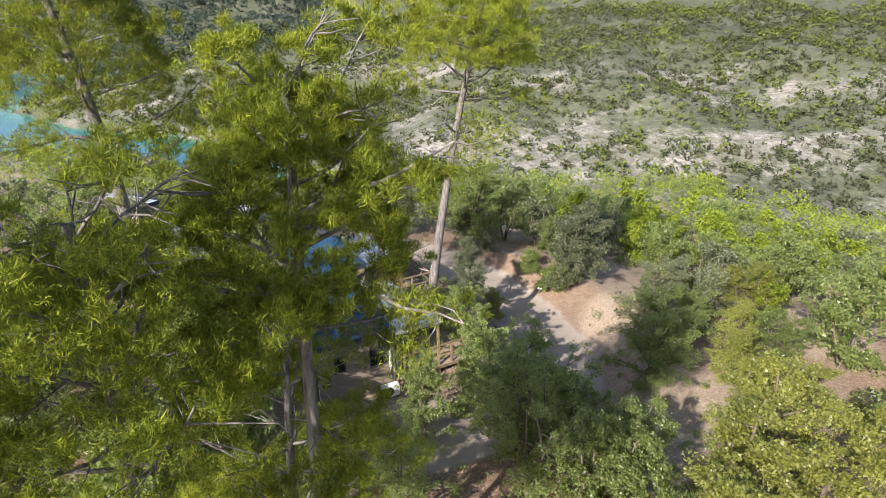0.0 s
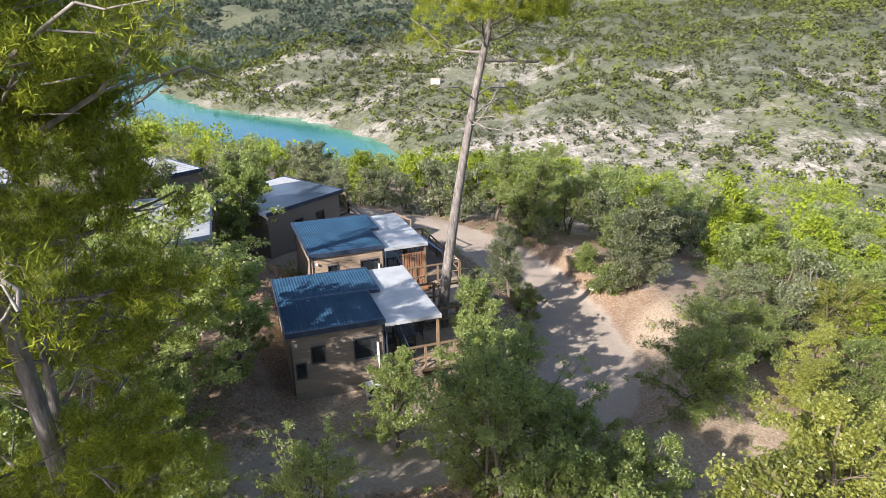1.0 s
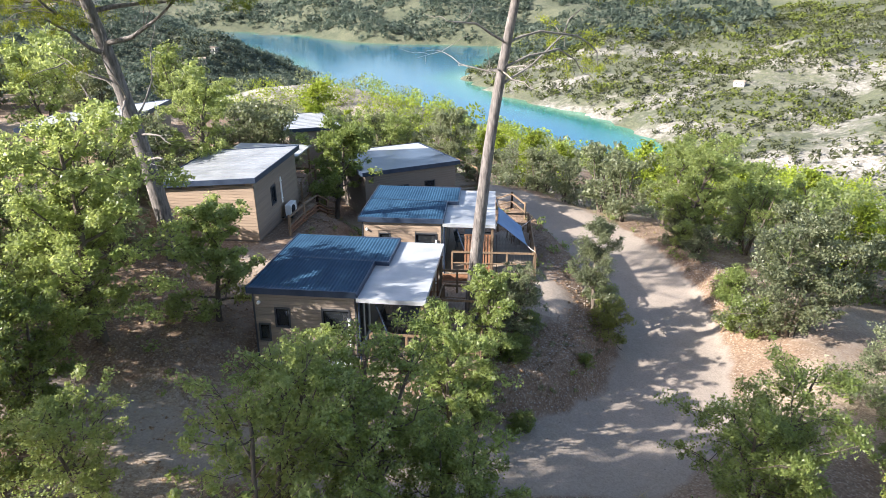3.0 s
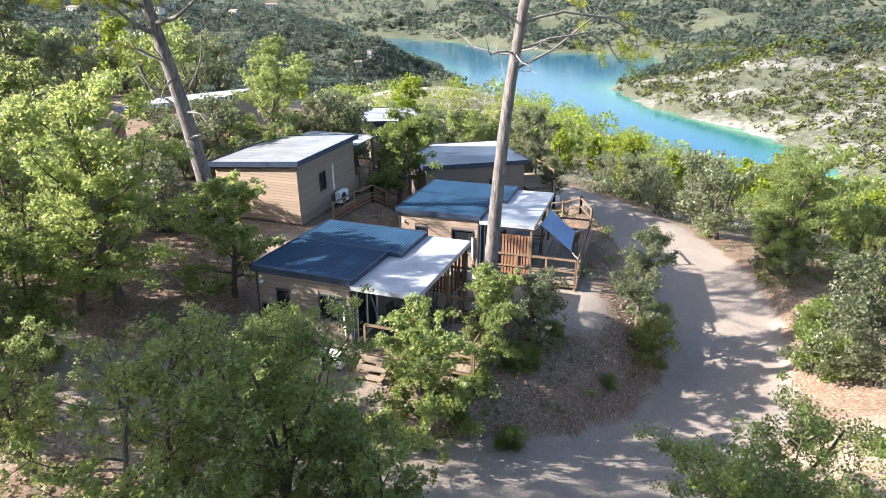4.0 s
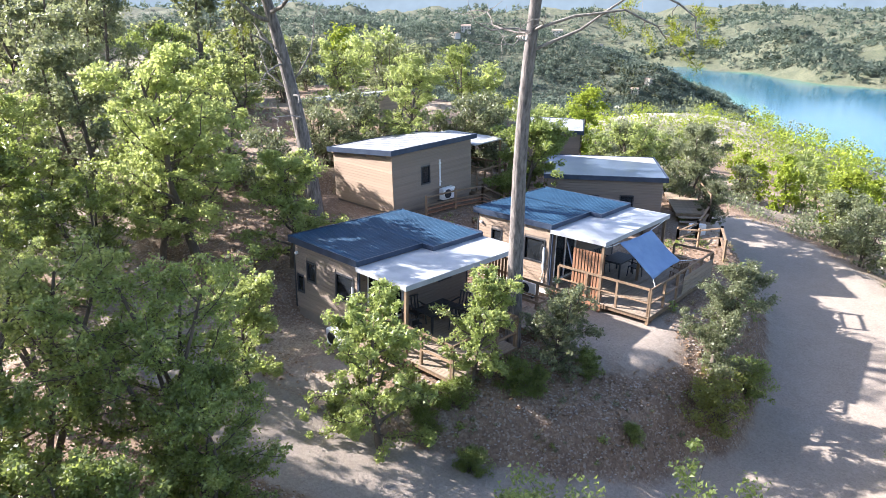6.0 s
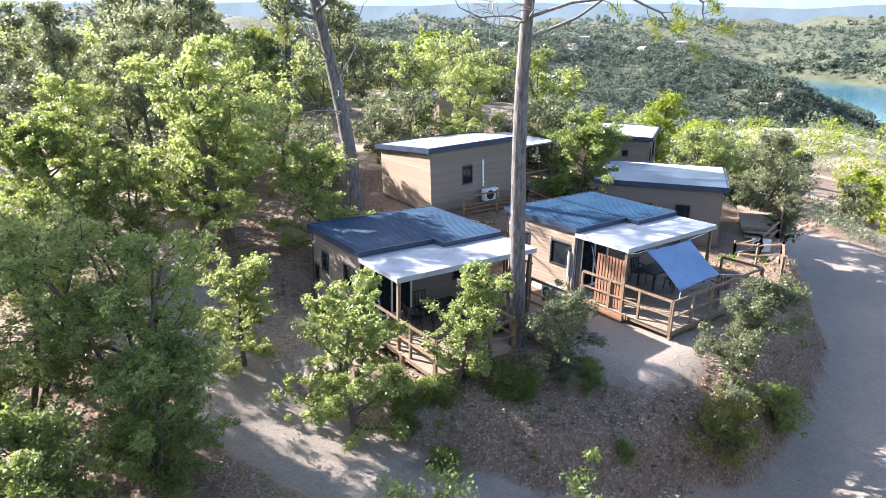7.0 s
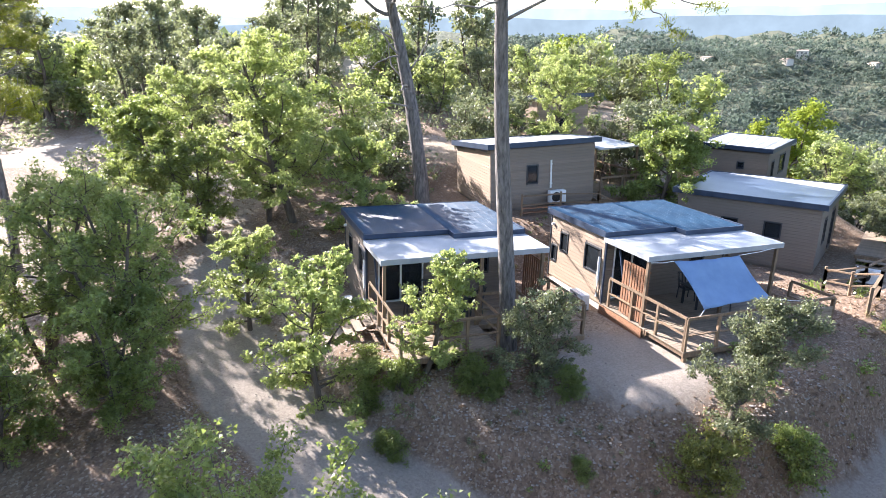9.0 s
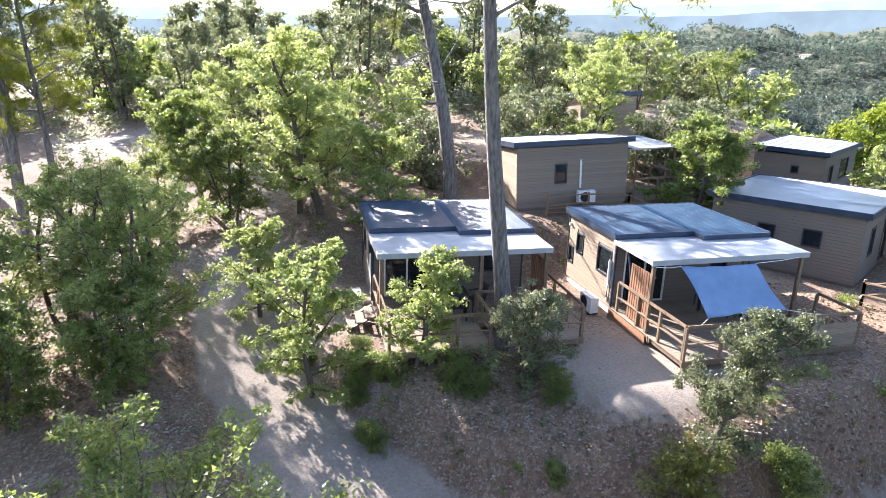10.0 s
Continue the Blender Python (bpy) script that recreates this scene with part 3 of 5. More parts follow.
def air_unit(m, label):
    """An outdoor air-conditioning unit: case, round fan grille, feet."""
    t = thing("air_conditioner", m, label, "air conditioner", "outdoor air-conditioning units")
    part("case", box(-0.40, 0.40, -0.15, 0.15, 0.07, 0.62, 0.02), M_WHITE, t)
    bm = bmesh.new()
    bmesh.ops.create_cone(bm, segments=28, radius1=0.225, radius2=0.20, depth=0.03, cap_ends=True,
                          matrix=Matrix.Translation((-0.10, -0.165, 0.345)) @ Matrix.Rotation(radians(90), 4, "X"))
    g = part("fan_grille", bm, M_DARK, t, "round black fan grille")
    bm = bmesh.new()
    for k in range(5):
        r = 0.05 + 0.04 * k
        for j in range(24):
            a, b = 2 * math.pi * j / 24, 2 * math.pi * (j + 1) / 24
            beam(bm, (-0.10 + r * math.cos(a), -0.184, 0.345 + r * math.sin(a)), (-0.10 + r * math.cos(b), -0.184, 0.345 + r * math.sin(b)), 0.006, 0.006)
    part("grille_ring", bm, M_FRAME, g)
    bm = bmesh.new()
    for x in (-0.28, 0.28):
        add_box(bm, x - 0.03, x + 0.03, -0.19, 0.19, 0.0, 0.07)
    part("foot_rail", bm, M_DARK, t)
    return t


def lodge(m, label, slats, down, sail=False, outer=5.6):
    """A small lodge with a tile-effect roof and a covered timber terrace. x: across, towards the terrace; y: along."""
    c = thing("holiday_lodge", m, label, "cabin", "lodges with covered terraces")
    L = 5.5
    front = [(0.10, 0.52, 0.95, 1.62), (0.70, 1.25, 1.50, 2.25), (2.35, 3.35, 1.32, 2.28)]
    side = [(0.35, 1.95, 0.50, 2.45), (3.70, 4.40, 1.25, 2.15)]
    mf = wall(c, (0.12, 0.10), (3.66, 0.10), 0.34, 2.80, front, M_CLAD if not sail else M_CLADWARM, M_TAUPE)
    ms = wall(c, (3.66, 0.10), (3.66, L - 0.10), 0.34, 2.76, side, M_TAUPE, M_TAUPE)
    wall(c, (3.66, L - 0.10), (0.12, L - 0.10), 0.34, 2.80, [], M_CLAD, M_TAUPE)
    wall(c, (0.12, L - 0.10), (0.12, 0.10), 0.34, 2.82, [], M_CLAD, M_TAUPE)
    window(c, mf, *front[0], M_FRAME)
    window(c, mf, *front[1], M_FRAME)
    window(c, mf, *front[2], M_FRAME, curtain=0.22)
    window(c, ms, *side[0], M_WHITE, "terrace_door", 2, 0.25)
    window(c, ms, *side[1], M_FRAME, curtain=0.3)
    part("floor", box(0.2, 3.59, 0.2, L - 0.2, 0.30, 0.34), M_DECK, c)
    part("base", box(0.16, 3.62, 0.14, L - 0.14, -0.35, 0.335), M_RENDER if sail else M_TAUPE, c, "pale base strip" if sail else "")
    for x, y in ((0.08, 0.06), (3.64, 0.06), (3.64, L - 0.14), (0.08, L - 0.14)):
        piece("corner_trim", M_FRAME, c, x, x + 0.06, y, y + 0.06, 0.30, 2.82)
    # roof
    za, zb = 3.00, 2.93
    y_step = 2.95
    for a in ((-0.02, 3.71, 0.0, y_step), (-0.02, 4.23, y_step, L)):
        v, f = ribbed(*a, za, zb)
        under("roof_sheet", soup_mesh("roof_sheet", v, f, M_ROOF, True), c, "slate-blue tile-effect metal sheet")
    part("roof_deck", box(0.0, 3.69, 0.02, L - 0.02, 2.80, 2.90), M_TRIM, c)
    bm = bmesh.new()
    add_box(bm, -0.06, 3.72, -0.05, -0.005, 2.78, 3.00)
    add_box(bm, -0.06, 4.25, L + 0.005, L + 0.05, 2.76, 2.98)
    add_box(bm, -0.07, -0.022, -0.05, L + 0.05, 2.80, 3.025)
    add_box(bm, 3.715, 3.76, -0.05, y_step, 2.80, 2.962)
    add_box(bm, 4.235, 4.28, y_step - 0.04, L + 0.05, 2.78, 2.952)
    add_box(bm, 3.762, 4.23, y_step - 0.045, y_step - 0.003, 2.79, 2.955)
    part("flashing", bm, M_TRIM, c, "anthracite edge flashing")
    part("canopy", box(3.764, 6.04, -0.02, L + 0.02, 2.735, 2.785, 0.006), M_LIGHTROOF, c, "pale flat terrace canopy")
    bm = bmesh.new()
    add_box(bm, 6.01, 6.06, -0.06, L + 0.06, 2.62, 2.79)
    add_box(bm, 3.73, 6.008, -0.06, -0.022, 2.64, 2.79)
    add_box(bm, 3.73, 6.008, L + 0.022, L + 0.06, 2.64, 2.79)
    part("canopy_edge", bm, M_LIGHTROOF, c)
    part("canopy_beam", box(5.88, 5.98, 0.0, L, 2.60, 2.732), M_POST, c)
    zd = 0.42
    for y in (0.08, 3.25, L - 0.1):
        beam_part("canopy_post", (5.93, y, zd), (5.93, y, 2.60), 0.10, 0.10, M_POST, c)
    x1 = 7.95
    deck(c, 3.71, 6.18, 0.0, L, zd, down, (6.0,), np.linspace(0.15, L - 0.15, 4))
    deck(c, 6.20, x1, 0.0, outer, zd, down, (x1 - 0.12,), np.linspace(0.15, outer - 0.15, 3 if outer < 4 else 4))
    rail_run(c, (x1 - 0.06, 0.06), (x1 - 0.06, outer - 0.06), 4 if outer < 4 else 6, z=zd)
    rail_run(c, (4.15, 0.06), (x1 - 0.10, 0.06), 4, z=zd)
    if outer < 4:
        rail_run(c, (6.15, outer - 0.06), (x1 - 0.10, outer - 0.06), 2, z=zd)
        rail_run(c, (6.12, outer), (6.12, 4.2), 2, z=zd)
        # the deck's far end, behind the trunk
        deck(c, 3.71, 6.18, L + 0.004, 6.05, zd, down, (4.2, 6.0), (5.9,))
        deck(c, 6.20, 7.80, 4.35, 6.05, zd, down, (7.68,), (4.5, 5.9))
        rail_run(c, (7.74, 4.42), (7.74, 5.98), 2, z=zd)
        rail_run(c, (4.30, 5.98), (7.70, 5.98), 4, z=zd)
        rail_run(c, (6.18, 4.42), (7.70, 4.42), 2, z=zd)
    else:
        rail_run(c, (6.25, outer - 0.06), (x1 - 0.10, outer - 0.06), 2, z=zd)
        for k in range(4):
            piece("skirt_board", M_SLAT, c, 3.75, 6.05, -0.025, -0.003, -0.22 + 0.15 * k, -0.08 + 0.15 * k)
        for k in range(4):
            piece("screen_board", M_DECK, c, x1 - 0.020, x1 + 0.004, 2.9, 5.9, zd + 0.06 + 0.18 * k, zd + 0.22 + 0.18 * k)
    ys, xa, xb = (0.10, 4.75, 5.95) if slats == "front" else (L - 0.06, 4.6, 5.95)
    n = 10
    for k in range(n):
        x = xa + (xb - xa) * k / (n - 1)
        piece("screen_slat", M_SLAT, c, x - 0.045, x + 0.045, ys - 0.012, ys + 0.012, zd + 0.05, 2.28)
    for z in (0.62, 2.2):
        piece("screen_bar", M_SLAT, c, xa - 0.06, xb + 0.06, ys + 0.013, ys + 0.045, z, z + 0.07)
    # drain pipe and the air unit's white duct
    v, f = tube([(3.44, 0.045, 2.0), (3.44, 0.035, 1.2), (3.44, 0.035, 0.55)], [0.05] * 3, 10)
    under("duct", mesh_of("duct", v, f, M_WHITE, True), c, "white pipe duct")
    v, f = tube([(3.80, 0.03, 2.7), (3.80, 0.03, 0.3)], [0.035] * 2, 8)
    under("downpipe", mesh_of("downpipe", v, f, M_TRIM, True), c)
    bm = bmesh.new()
    bmesh.ops.create_cone(bm, segments=16, radius1=0.06, radius2=0.05, depth=0.10, cap_ends=True,
                          matrix=Matrix.Translation((0.30, 0.03, 2.42)) @ Matrix.Rotation(radians(90), 4, "X"))
    part("vent_cap", bm, M_WHITE, c, "small white round vent")
    beam_part("prop", (5.05, 0.16, 0.5), (4.35, 0.16, 2.5), 0.05, 0.05, M_TRIM, c)
    return c


def at(x, y, z, angle, tilt=0.0):
    return Matrix.Translation((x, y, z)) @ Matrix.Rotation(radians(angle), 4, "Z") @ Matrix.Rotation(radians(tilt), 4, "X")


def downs(m):
    """Ground height under a place of a cabin, in the cabin's own heights."""
    def f(x, y):
        p = m @ Vector((x, y, 0))
        return height(p.x, p.y) - p.z - 0.06
    return f


M1 = at(-2.67, 24.249, 0.079, 32.4, -1.73)
M2 = at(-5.116, 31.861, -0.055, 34.4, -1.73)
lodge(M1, "grey-brown clad holiday lodge with slate-blue roof and pale canopy", "back", downs(M1), False, 3.1)
lodge(M2, "honey-coloured clad holiday lodge with slate-blue roof and blue shade sail", "front", downs(M2), True, 6.05)


def on_ground(m, x, y, turn):
    p = m @ Vector((x, y, 0))
    return Matrix.Translation((p.x, p.y, height(p.x, p.y))) @ Matrix.Rotation(radians(turn), 4, "Z")


air_unit(on_ground(M1, 3.15, -0.42, 32), "white outdoor air-conditioning unit on gravel beside lodge wall")
air_unit(on_ground(M2, 3.15, -0.42, 35), "white outdoor air-conditioning unit on gravel beside lodge wall")


def chalet(m, label, w, l, h0, h1, roof_mat, wall_mat, openings, terrace=0.0, name="wooden_chalet", edge=0.16, seams=True):
    """A boxy chalet with a single-pitch roof, low at x = 0 and high at x = w. openings: for each side f, e, b, w."""
    c = thing(name, m, label, "cabin", "single-pitch chalets")
    sides = {"f": ((edge, edge), (w - edge, edge)), "e": ((w - edge, edge), (w - edge, l - edge)),
             "b": ((w - edge, l - edge), (edge, l - edge)), "w": ((edge, l - edge), (edge, edge))}
    hs = {"f": (h0, h1 - h0), "e": (h1, 0), "b": (h1, h0 - h1), "w": (h0, 0)}
    for k, (a, b) in sides.items():
        top, rise = hs[k]
        if rise < 0:
            a, b, top, rise = a, b, top, rise
        mats = wall_mat if not isinstance(wall_mat, dict) else wall_mat.get(k, wall_mat["f"])
        ops = openings.get(k, [])
        mm = wall(c, a, b, 0.12, min(top, top + rise) - 0.24 if rise < 0 else top - 0.24, ops, mats, M_TAUPE, max(rise, 0))
        for o in ops:
            window(c, mm, *o, M_FRAME, curtain=0.3)
    part("floor", box(edge + 0.1, w - edge - 0.1, edge + 0.1, l - edge - 0.1, 0.08, 0.12), M_DECK, c)
    part("base", box(edge + 0.05, w - edge - 0.05, edge + 0.05, l - edge - 0.05, -0.5, 0.115), M_TAUPE, c)
    bm = bmesh.new()
    add_box(bm, -0.05, w + 0.05, -0.05, l + 0.05, -0.18, -0.01)
    for v in bm.verts:
        v.co.z += h0 + (h1 - h0) * v.co.x / w
    part("roof", bm, M_TRIM, c, "anthracite roof edge")
    n = int(l / 0.5) if seams else 1
    bm = bmesh.new()
    add_box(bm, 0.02, w - 0.02, 0.02, l - 0.02, -0.008, 0.012)
    for v in bm.verts:
        v.co.z += h0 + (h1 - h0) * v.co.x / w
    sheet = part("roof_sheet", bm, roof_mat, c, "standing-seam metal sheet" if seams else "smooth slate-grey roof sheet")
    for k in range(1, n):
        y = l * k / n
        beam_part("seam", (0.03, y, h0 + 0.019), (w - 0.03, y, h1 + 0.019), 0.022, 0.014, roof_mat, sheet)
    bm = bmesh.new()
    for q in ((-0.07, -0.022, -0.07, l + 0.07), (w + 0.022, w + 0.07, -0.07, l + 0.07), (-0.02, w + 0.02, -0.07, -0.022), (-0.02, w + 0.02, l + 0.022, l + 0.07)):
        add_box(bm, *q, -0.19, 0.045)
    for v in bm.verts:
        v.co.z += h0 + (h1 - h0) * v.co.x / w
    part("flashing", bm, M_TRIM, c)
    if terrace:
        hz = h0 + (h1 - h0) * 0.6 - 0.45
        part("canopy", box(0.6, w - 0.1, l + 0.075, l + terrace, hz, hz + 0.07, 0.01), M_LIGHTROOF, c)
        for x in (0.8, w - 0.25):
            beam_part("canopy_post", (x, l + terrace - 0.15, 0.1), (x, l + terrace - 0.15, hz), 0.09, 0.09, M_POST, c)
        deck(c, 0.3, w, l + 0.05, l + terrace + 0.2, 0.12, lambda x, y: -0.6, (0.5, w - 0.2), (l + 0.4, l + terrace))
        rail_run(c, (w - 0.06, l + 0.2), (w - 0.06, l + terrace + 0.15), 3, z=0.12)
        rail_run(c, (0.4, l + terrace + 0.14), (w - 0.1, l + terrace + 0.14), 4, z=0.12)
    return c


M3 = at(-12.56, 26.57, 1.706, 31.3, 1.39)
chalet(M3, "pale wood chalet with grey sheet roof and rear terrace", 4.75, 5.57, 2.68, 3.08, M_SEAMROOF, {"f": M_CLADWARM, "e": M_CLAD, "b": M_CLAD, "w": M_CLAD},
       {"e": [(1.75, 2.35, 1.15, 2.05)]}, 2.4)
taupe_chalet = chalet(at(-15.4, 39.5, 0.0, -24.5), "taupe chalet with dark single-pitch roof beside gravel track", 5.75, 5.95, 2.85, 2.95, M_GREYROOF, M_TAUPE,
       {"f": [], "e": [(1.9, 2.6, 1.3, 1.95), (3.6, 4.3, 1.3, 2.0)], "b": [(1.2, 1.9, 1.0, 2.1), (3.4, 4.3, 0.3, 2.1)]}, seams=False)
# Pale triangle laid on the roof to stand for its sunlit corner.
bm = bmesh.new()
low = [bm.verts.new(p) for p in ((0.04, 0.30, 2.866), (1.85, 5.90, 2.898), (0.04, 5.90, 2.866))]
top = [bm.verts.new((v.co.x, v.co.y, v.co.z + 0.012)) for v in low]
bm.faces.new(top)
bm.faces.new(low[::-1])
for i in range(3):
    bm.faces.new((low[i], low[(i + 1) % 3], top[(i + 1) % 3], top[i]))
part("pale_sheet", bm, M_LIGHTROOF, taupe_chalet, "pale wedge for sunlit part of roof")
air_unit(Matrix.Translation((-7.2, 44.2, height(-7.2, 44.2))) @ Matrix.Rotation(radians(65), 4, "Z"), "white outdoor air-conditioning unit on gravel beside chalet")
chalet(at(-19.5, 39.4, 1.0, 64), "taupe chalet with pale sheet roof among bushes", 3.8, 5.6, 2.78, 2.70, M_LIGHTROOF, {"f": M_CLAD, "e": M_TAUPE, "b": M_CLAD, "w": M_CLAD},
       {"e": [(0.8, 1.4, 1.0, 1.95), (2.6, 4.0, 1.0, 2.1)], "f": [(1.9, 2.3, 1.5, 1.9)]}, 1.8)
chalet(at(-24.5, 25.5, 3.0, 42), "pale wood chalet with light sheet roof behind trees", 6.9, 4.2, 2.45, 3.25, M_LIGHTROOF, M_CLADWARM,
       {"f": [(2.0, 2.8, 1.0, 2.0), (4.6, 5.4, 1.0, 2.0)], "e": [(1.5, 2.3, 1.0, 2.0)]})

# ---- trees ----
def limb(r, start, direction, length, r0, r1, n=6, wander=0.25, lift=0.0):
    pts, p, d = [Vector(start)], Vector(start), Vector(direction).normalized()
    for k in range(n):
        d = (d + Vector((r.gauss(0, wander), r.gauss(0, wander), r.gauss(0, wander) + lift))).normalized()
        p = p + d * length / n
        pts.append(p.copy())
    return pts, [r0 + (r1 - r0) * k / n for k in range(n + 1)]


def leaf_cloud(rng, centres, radii, count, length, width, flat=0.7, droop=0.0, shell=0.45, radial=0.9):
    """Pointed leaves round each centre, as an array of three-cornered faces."""
    c = np.repeat(np.asarray(centres, float), count, 0)
    rad = np.repeat(np.asarray(radii, float), count)
    n = len(c)
    v = rng.normal(size=(n, 3))
    v /= np.linalg.norm(v, axis=1)[:, None]
    v *= (rng.uniform(0, 1, n) ** shell * rad)[:, None]
    v[:, 2] *= flat
    pos = c + v
    d = rng.normal(size=(n, 3)) + v / (rad[:, None] + 1e-6) * radial
    d[:, 2] -= droop
    d /= np.linalg.norm(d, axis=1)[:, None]
    s = np.cross(d, rng.normal(size=(n, 3)) * 0.55 + np.array([0, 0, 1.0]))
    s /= np.linalg.norm(s, axis=1)[:, None] + 1e-9
    up = np.cross(s, d)
    ln = length * rng.uniform(0.6, 1.35, n)[:, None]
    wd = width * rng.uniform(0.6, 1.35, n)[:, None]
    a = pos - d * ln * 0.45 + s * wd * 0.5
    b = pos - d * ln * 0.35 - s * wd * 0.5 + up * wd * 0.2
    e = pos + d * ln * 0.55
    return np.stack([a, b, e], 1)


def oak_parts(seed, h, spread, stems=1, clear=0.25, clumps=160, per=95, leaf=0.15, clump=0.5, twigs=3, plain_wood=False):
    r, rng = random.Random(seed), np.random.RandomState(seed)
    tubes, tips = [], []
    for s in range(stems):
        a = 6.28 * s / stems + r.uniform(0, 1)
        lean = 0.06 if stems == 1 else 0.30
        tp, tr = limb(r, (0.12 * s, 0.1 * s, -0.25), (math.cos(a) * lean, math.sin(a) * lean, 1), h * 0.90, 0.024 * h / stems ** 0.4, 0.005 * h, 9, 0.08, 0.06)
        tubes.append(tube(tp, tr, 5 if plain_wood else 7))
        nb = int((9 if plain_wood else 18) / stems) + 5
        for k in range(nb):
            t = clear + (0.97 - clear) * (k + r.random()) / nb
            i = min(int(t * 9), 8)
            p = tp[i].lerp(tp[i + 1], t * 9 - i)
            a = k * 2.4 + r.uniform(-0.6, 0.6)
            f = (t - clear) / (1 - clear)
            reach = spread * (0.72 + 0.9 * f - 1.25 * f * f) * r.uniform(0.75, 1.2)
            bp, br = limb(r, p, (math.cos(a), math.sin(a), r.uniform(0.05, 0.5) + 0.5 * f), reach, tr[i] * 0.5, 0.008, 6, 0.20, 0.05)
            tubes.append(tube(bp[::2] if plain_wood else bp, br[::2] if plain_wood else br, 3 if plain_wood else 5))
            tips += bp[2:]
            for _ in range(twigs):
                q = bp[r.randint(1, 5)]
                a2 = a + r.uniform(-1.5, 1.5)
                cp, cr = limb(r, q, (math.cos(a2), math.sin(a2), r.uniform(-0.2, 0.8)), reach * r.uniform(0.3, 0.6), 0.014, 0.004, 4, 0.25)
                if not plain_wood:
                    tubes.append(tube(cp[::2], cr[::2], 3))
                tips += cp[2:]
        tips += tp[6:]
    r.shuffle(tips)
    use = (tips * 3)[:clumps]
    cs = [(p.x + r.gauss(0, clump * 0.35), p.y + r.gauss(0, clump * 0.35), p.z + r.gauss(0, clump * 0.25)) for p in use]
    rs = [clump * r.uniform(0.5, 1.35) for _ in use]
    return join(tubes), leaf_cloud(rng, cs, rs, per, leaf, leaf * 0.8, 0.7)


def pine_parts(seed, h, clear, spread, bend=0.0, clumps=150, per=90, needle=0.110, clump=0.42, dead=6, dead_at=(0.35, 0.98), girth=1.0, dome=False, arms=()):
    """An Aleppo pine: bare leaning trunk, long limbs, rounded pads of needles high up."""
    r, rng = random.Random(seed), np.random.RandomState(seed)
    pts, rad = [], []
    n = 14
    for k in range(n + 1):
        t = k / n
        pts.append(Vector((bend * (t ** 1.4) * h + 0.10 * (math.sin(4 * t + seed) - math.sin(seed)), 0.012 * h * (math.sin(5 * t + seed * 2) - math.sin(seed * 2)), -0.3 + t * (h + 0.3))))
        rad.append(0.0135 * girth * h * (1 - 0.75 * t) + 0.01)
    tubes, tips, bare = [tube(pts, rad, 9)], [], []
    nb = 22
    for k in range(nb):
        t = clear + (0.99 - clear) * (k + r.random()) / nb
        i = min(int(t * n), n - 1)
        q = pts[i].lerp(pts[i + 1], t * n - i)
        a = k * 2.4 + r.uniform(-0.5, 0.5)
        f = (t - clear) / (1 - clear)
        reach = (spread * (0.75 + 0.8 * f - 1.0 * f * f) if not dome else spread * math.sqrt(1.02 - 0.66 * f ** 3)) * r.uniform(0.7, 1.12)
        bp, br = limb(r, q, (math.cos(a), math.sin(a), 0.12 + 0.5 * f), reach, rad[i] * 0.42, 0.012, 7, 0.14, 0.06)
        tubes.append(tube(bp, br, 6))
        tips += bp[3:]
        for _ in range(6):
            s = bp[r.randint(2, 6)]
            a2 = a + r.uniform(-1.3, 1.3)
            cp, cr = limb(r, s, (math.cos(a2), math.sin(a2), r.uniform(-0.05, 0.35)), reach * 0.42, 0.018, 0.006, 4, 0.16, 0.03)
            tubes.append(tube(cp[::2], cr[::2], 3))
            tips += cp[2:]
    tufts = []
    for t, line, radius in arms:
        i = min(int(t * n), n - 1)
        q = pts[i].lerp(pts[i + 1], t * n - i)
        bp = [q] + [q + Vector(p) for p in line]
        fine = [bp[0]]
        for a, b in zip(bp, bp[1:]):
            fine += [a.lerp(b, 0.5) + Vector((r.gauss(0, 0.06), r.gauss(0, 0.06), r.gauss(0, 0.06))), b]
        one = [tube(fine, [0.046 - 0.036 * k / len(fine) for k in range(len(fine))], 6)]
        for s in fine[3:]:
            cp, cr = limb(r, s, (r.uniform(-1, 1), r.uniform(-0.3, 1), r.uniform(-0.5, 0.5)), 0.9, 0.014, 0.004, 4, 0.3)
            one.append(tube(cp, cr, 4))
            if radius:
                tufts += [(q, 0.22 * radius) for q in cp[2:]]
        bare.append(join(one))
    for k in range(dead):
        t = clear * r.uniform(*dead_at)
        i = min(int(t * n), n - 1)
        a = r.uniform(0, 6.28)
        bp, br = limb(r, pts[i], (math.cos(a), math.sin(a), r.uniform(-0.1, 0.5)), spread * r.uniform(0.4, 0.9), rad[i] * 0.2, 0.004, 7, 0.3)
        one = [tube(bp, br, 5)]
        for _ in range(4):
            s = bp[r.randint(2, 6)]
            cp, cr = limb(r, s, (r.uniform(-1, 1), r.uniform(-1, 1), r.uniform(-0.2, 0.6)), spread * 0.28, 0.012, 0.003, 4, 0.35)
            one.append(tube(cp, cr, 4))
        bare.append(join(one))
    r.shuffle(tips)
    # rounded pads, each a dome of upright tufts
    cs, rs = [], []
    for q in (tips * 2)[:max(1, clumps // (20 if dome else 10))]:
        size = clump * r.uniform(1.2, 2.2)
        for _ in range(10):
            a, e = r.uniform(0, 6.283), math.asin(r.uniform(-0.15, 1.0))
            cs.append((q.x + size * math.cos(a) * math.cos(e), q.y + size * math.sin(a) * math.cos(e), q.z + 0.75 * size * math.sin(e)))
            rs.append(clump * r.uniform(0.42, 0.75))
